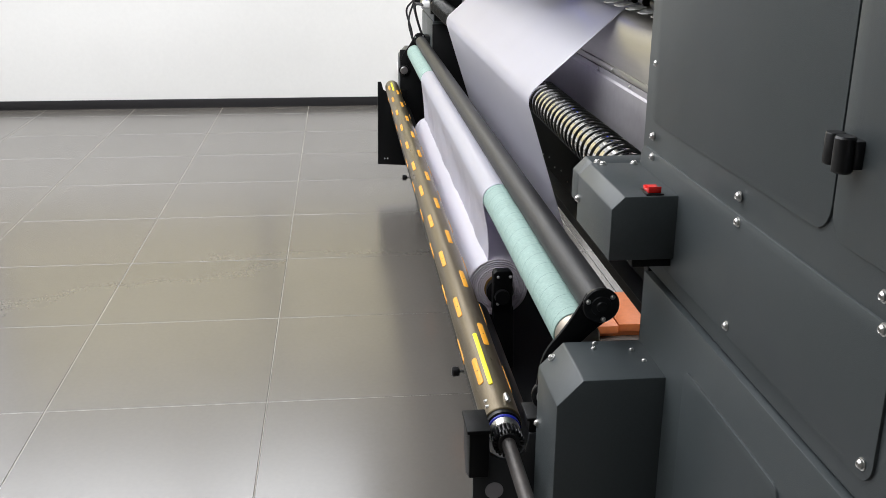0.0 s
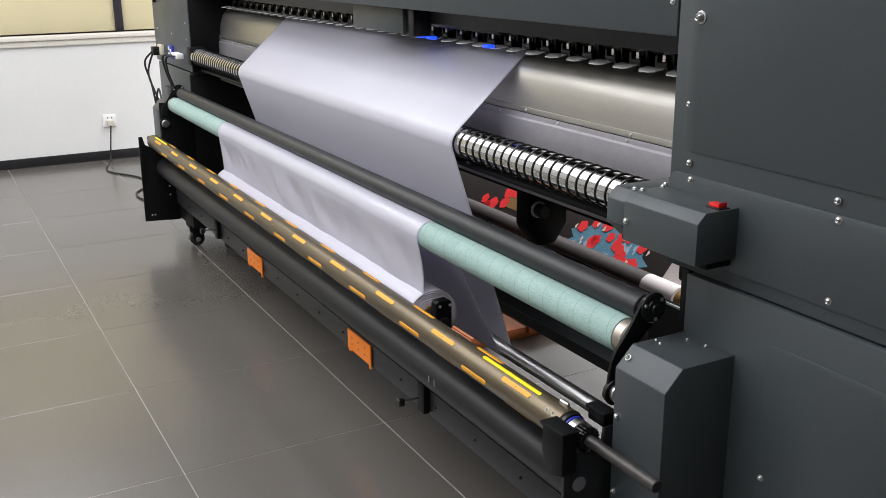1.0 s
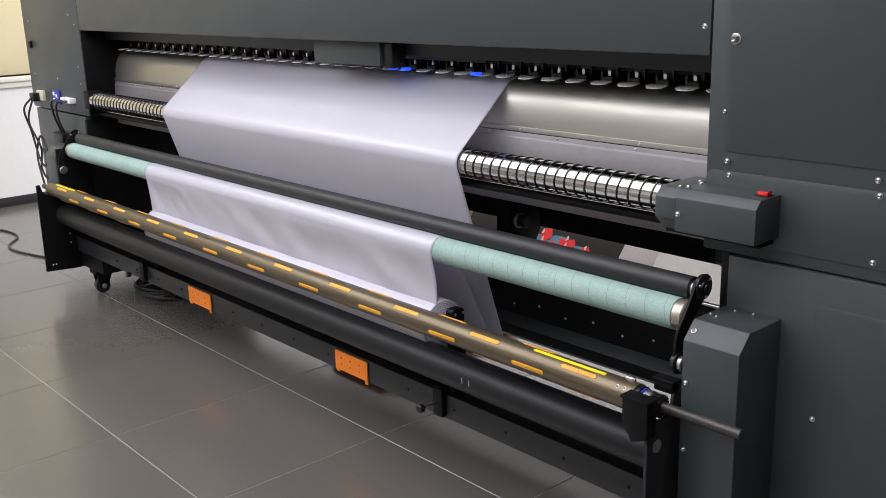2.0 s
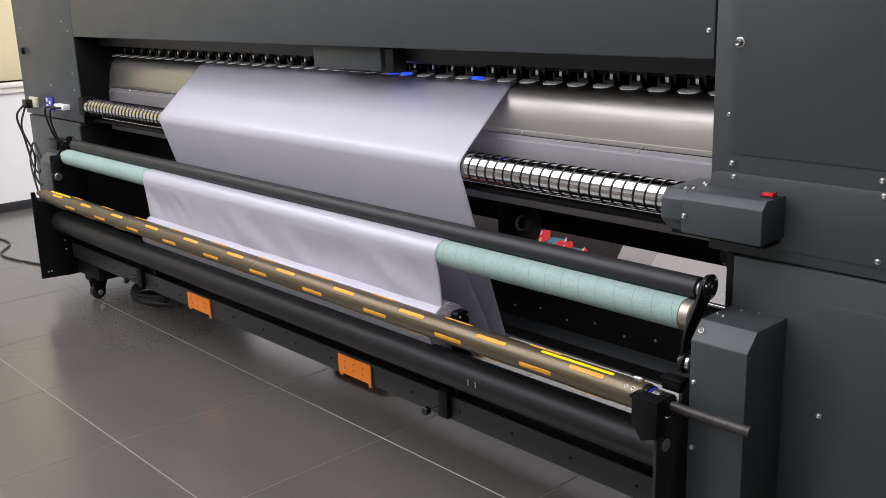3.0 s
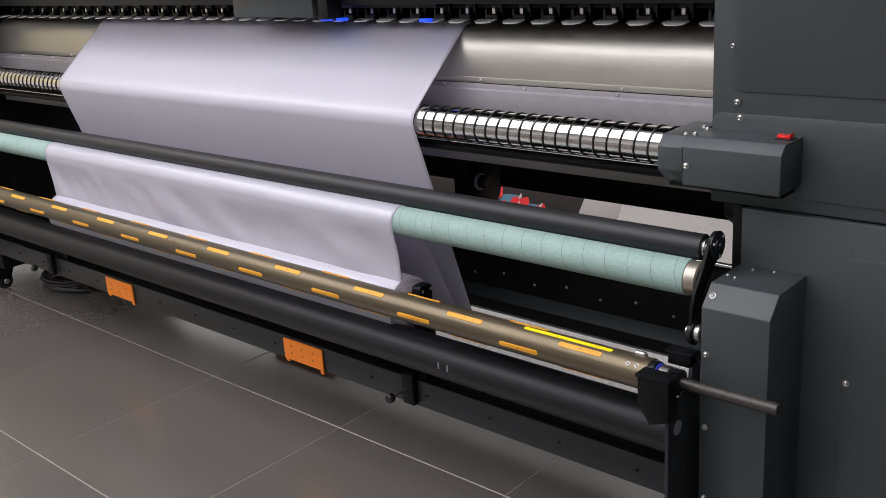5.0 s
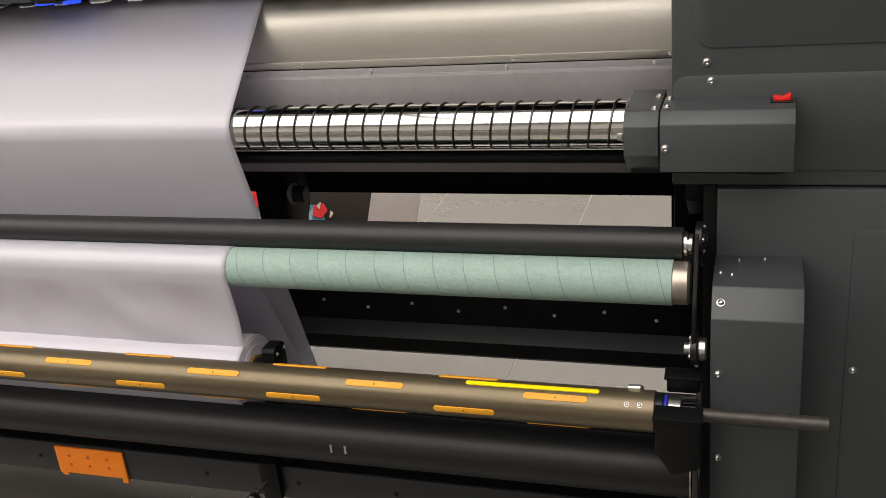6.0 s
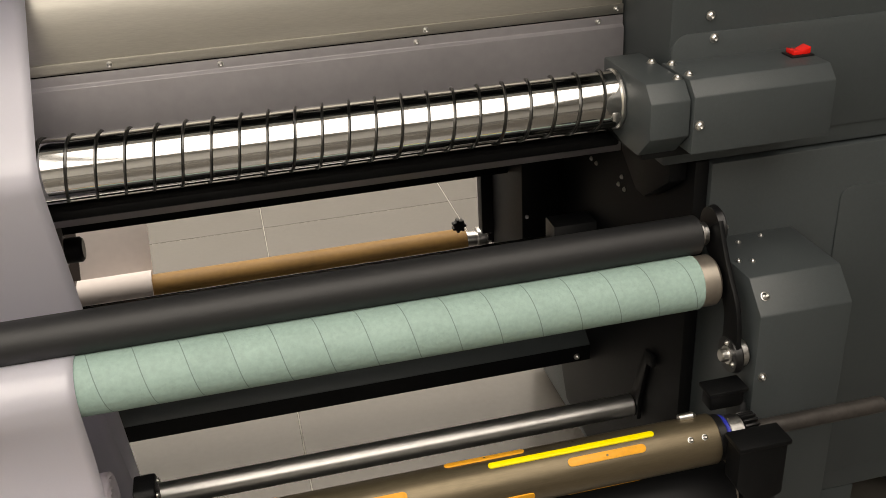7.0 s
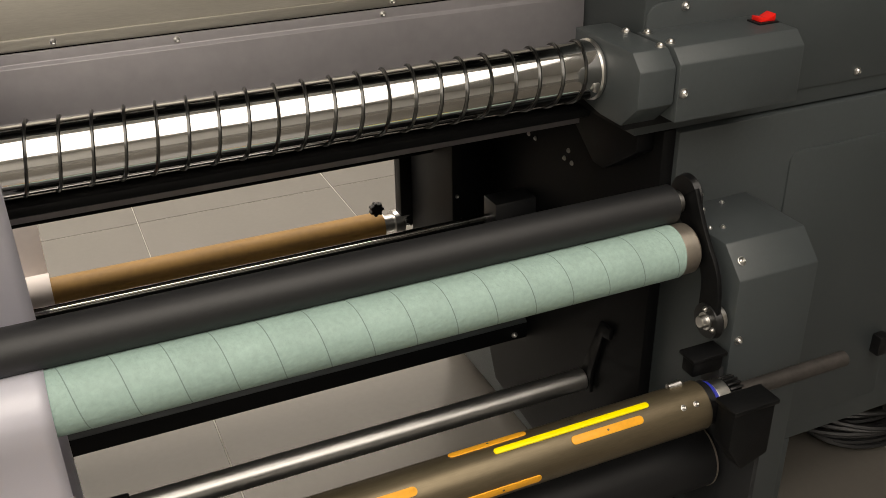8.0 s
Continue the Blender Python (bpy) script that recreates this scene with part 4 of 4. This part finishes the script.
part("side_knob", box(-4.19, -4.155, -0.014, 0.002, 1.175, 1.21, 0.004), BLACK_PLASTIC, left)


def cable(label, pts, r):
    c = part("cable", sweep(spline(pts, 10), r, 8), CABLE)
    return tagged(c, label, "cable", "cables at the printer")


cable("black power cable hanging from the printer inlet", [(-4.135, -0.05, 0.92), (-4.15, -0.09, 0.86), (-4.17, -0.06, 0.74), (-4.13, -0.05, 0.60), (-4.03, -0.06, 0.57), (-4.0, -0.05, 0.63), (-4.10, -0.04, 0.72), (-4.16, -0.05, 0.62), (-4.10, -0.06, 0.50), (-4.06, -0.05, 0.38)], 0.0055)
cable("black power cable looped beside the lower cabinet", [(-4.12, -0.05, 0.915), (-4.13, -0.08, 0.80), (-4.09, -0.05, 0.66), (-4.12, -0.05, 0.55), (-4.05, -0.05, 0.50), (-3.99, -0.05, 0.56), (-4.06, -0.05, 0.66)], 0.0055)
for dx in (0, 0.07):
    cable("thin black signal cable curving down from a white plug", [(-3.75 + dx, -0.035, 0.93), (-3.78 + dx, -0.075, 0.925), (-3.81 + dx * 0.6, -0.06, 0.85), (-3.81 + dx * 0.5, -0.03, 0.755)], 0.0055)
jb = part("cable_gland", box(-3.87, -3.74, -0.06, 0.004, 0.715, 0.765, 0.005), BLACK_PLASTIC, lower_l)

SOCK_Y = 0.0
sock = thing("wall_socket", (RX0, SOCK_Y, 0.28), "white wall socket with a plug in it", "socket")
part("plate", prism(rounded(SOCK_Y - 0.045, SOCK_Y + 0.045, 0.235, 0.325, 0.006), RX0, RX0 + 0.009, "x", 0.002), WHITE_PLASTIC, sock)
part("plug", prism(rounded(SOCK_Y - 0.022, SOCK_Y + 0.022, 0.245, 0.285, 0.006), RX0 + 0.009, RX0 + 0.035, "x", 0.003), CREAM_PLASTIC, sock)
for dy in (-0.012, 0.012):
    part("slot", box(RX0 + 0.0085, RX0 + 0.0098, SOCK_Y + dy - 0.003, SOCK_Y + dy + 0.003, 0.295, 0.308, 0), BLACK_PLASTIC, sock)
tagged(part("cable", sweep(spline([(RX0 + 0.03, SOCK_Y, 0.25), (RX0 + 0.06, SOCK_Y - 0.02, 0.12), (RX0 + 0.10, SOCK_Y - 0.04, 0.007), (-5.5, -0.12, 0.006), (-5.2, 0.02, 0.006), (-4.95, 0.03, 0.006), (-4.75, -0.09, 0.006), (-4.55, -0.09, 0.006), (-4.2, 0.02, 0.006), (-3.9, 0.2, 0.006)], 12), 0.0055, 8), CABLE), "black power cable lying on the tiles below the socket", "cable")

coil = thing("cable_bundle", (0.70, 0.16, 0), "bundle of black cables on the floor under the printer", "cables")
for k in range(14):
    rr, hh = 0.09 + 0.007 * k, 0.010 + 0.011 * (k % 7)
    pts = [(0.70 + (rr + 0.008 * math.sin(3 * a + k)) * math.cos(a) + 0.008 * math.sin(k * 2.1), 0.17 + rr * 0.8 * math.sin(a) + 0.006 * math.cos(k * 1.3), hh + 0.008 * math.sin(2 * a + k) + 0.006) for a in [2 * math.pi * i / 36 for i in range(35)]]
    part("loop", sweep(pts, 0.0055, 6), CABLE, coil)
part("tail", sweep(spline([(0.62, 0.10, 0.188), (0.62, 0.11, 0.13), (0.64, 0.13, 0.08), (0.66, 0.20, 0.03)], 8), 0.0055, 6), CABLE, coil)
coil_l = thing("cable_bundle", (-3.2, 0.1, 0), "coil of black cables on the floor beside the caster", "cables")
for k in range(6):
    rr = 0.10 + 0.012 * k
    pts = [(-3.22 + rr * 1.3 * math.cos(a), 0.12 + rr * 0.8 * math.sin(a) + 0.008 * k, 0.012 + 0.012 * (k % 4) + 0.006 * math.sin(2 * a + k)) for a in [2 * math.pi * i / 36 for i in range(35)]]
    part("loop", sweep(pts, 0.006, 6), CABLE, coil_l)

# ---- floor tiles; those past the view are laid as one sheet ----
far = bmesh.new()
b = box(-TS / 2 + GAP / 2, TS / 2 - GAP / 2, -TS / 2 + GAP / 2, TS / 2 - GAP / 2, -0.01, 0.0, 0)
soften(b, 0.0012, 1)
TILE_MESH = finish(b, "tile", TILE)
for i in range(-10, 6):
    for k in range(-5, 7):
        tx, ty = 0.063 + TS * (i + 0.5), -0.712 + TS * (k + 0.5)
        if RX0 - 0.2 < tx < RX1 + 0.2 and RY0 - 0.2 < ty < RY1 + 0.2:
            piece("tile", TILE_MESH, floor, (tx, ty, 0))
x0, x1, y0, y1 = 0.063 - TS * 10, 0.063 + TS * 6, -0.712 - TS * 5, -0.712 + TS * 7
box(x1 + 0.002, RX1, RY0, RY1, -0.01, 0, 0, far)
box(RX0, x1, RY0, y0 - 0.002, -0.01, 0, 0, far)
tagged(part("far_tiles", far, TILE, floor), kind="stuff")
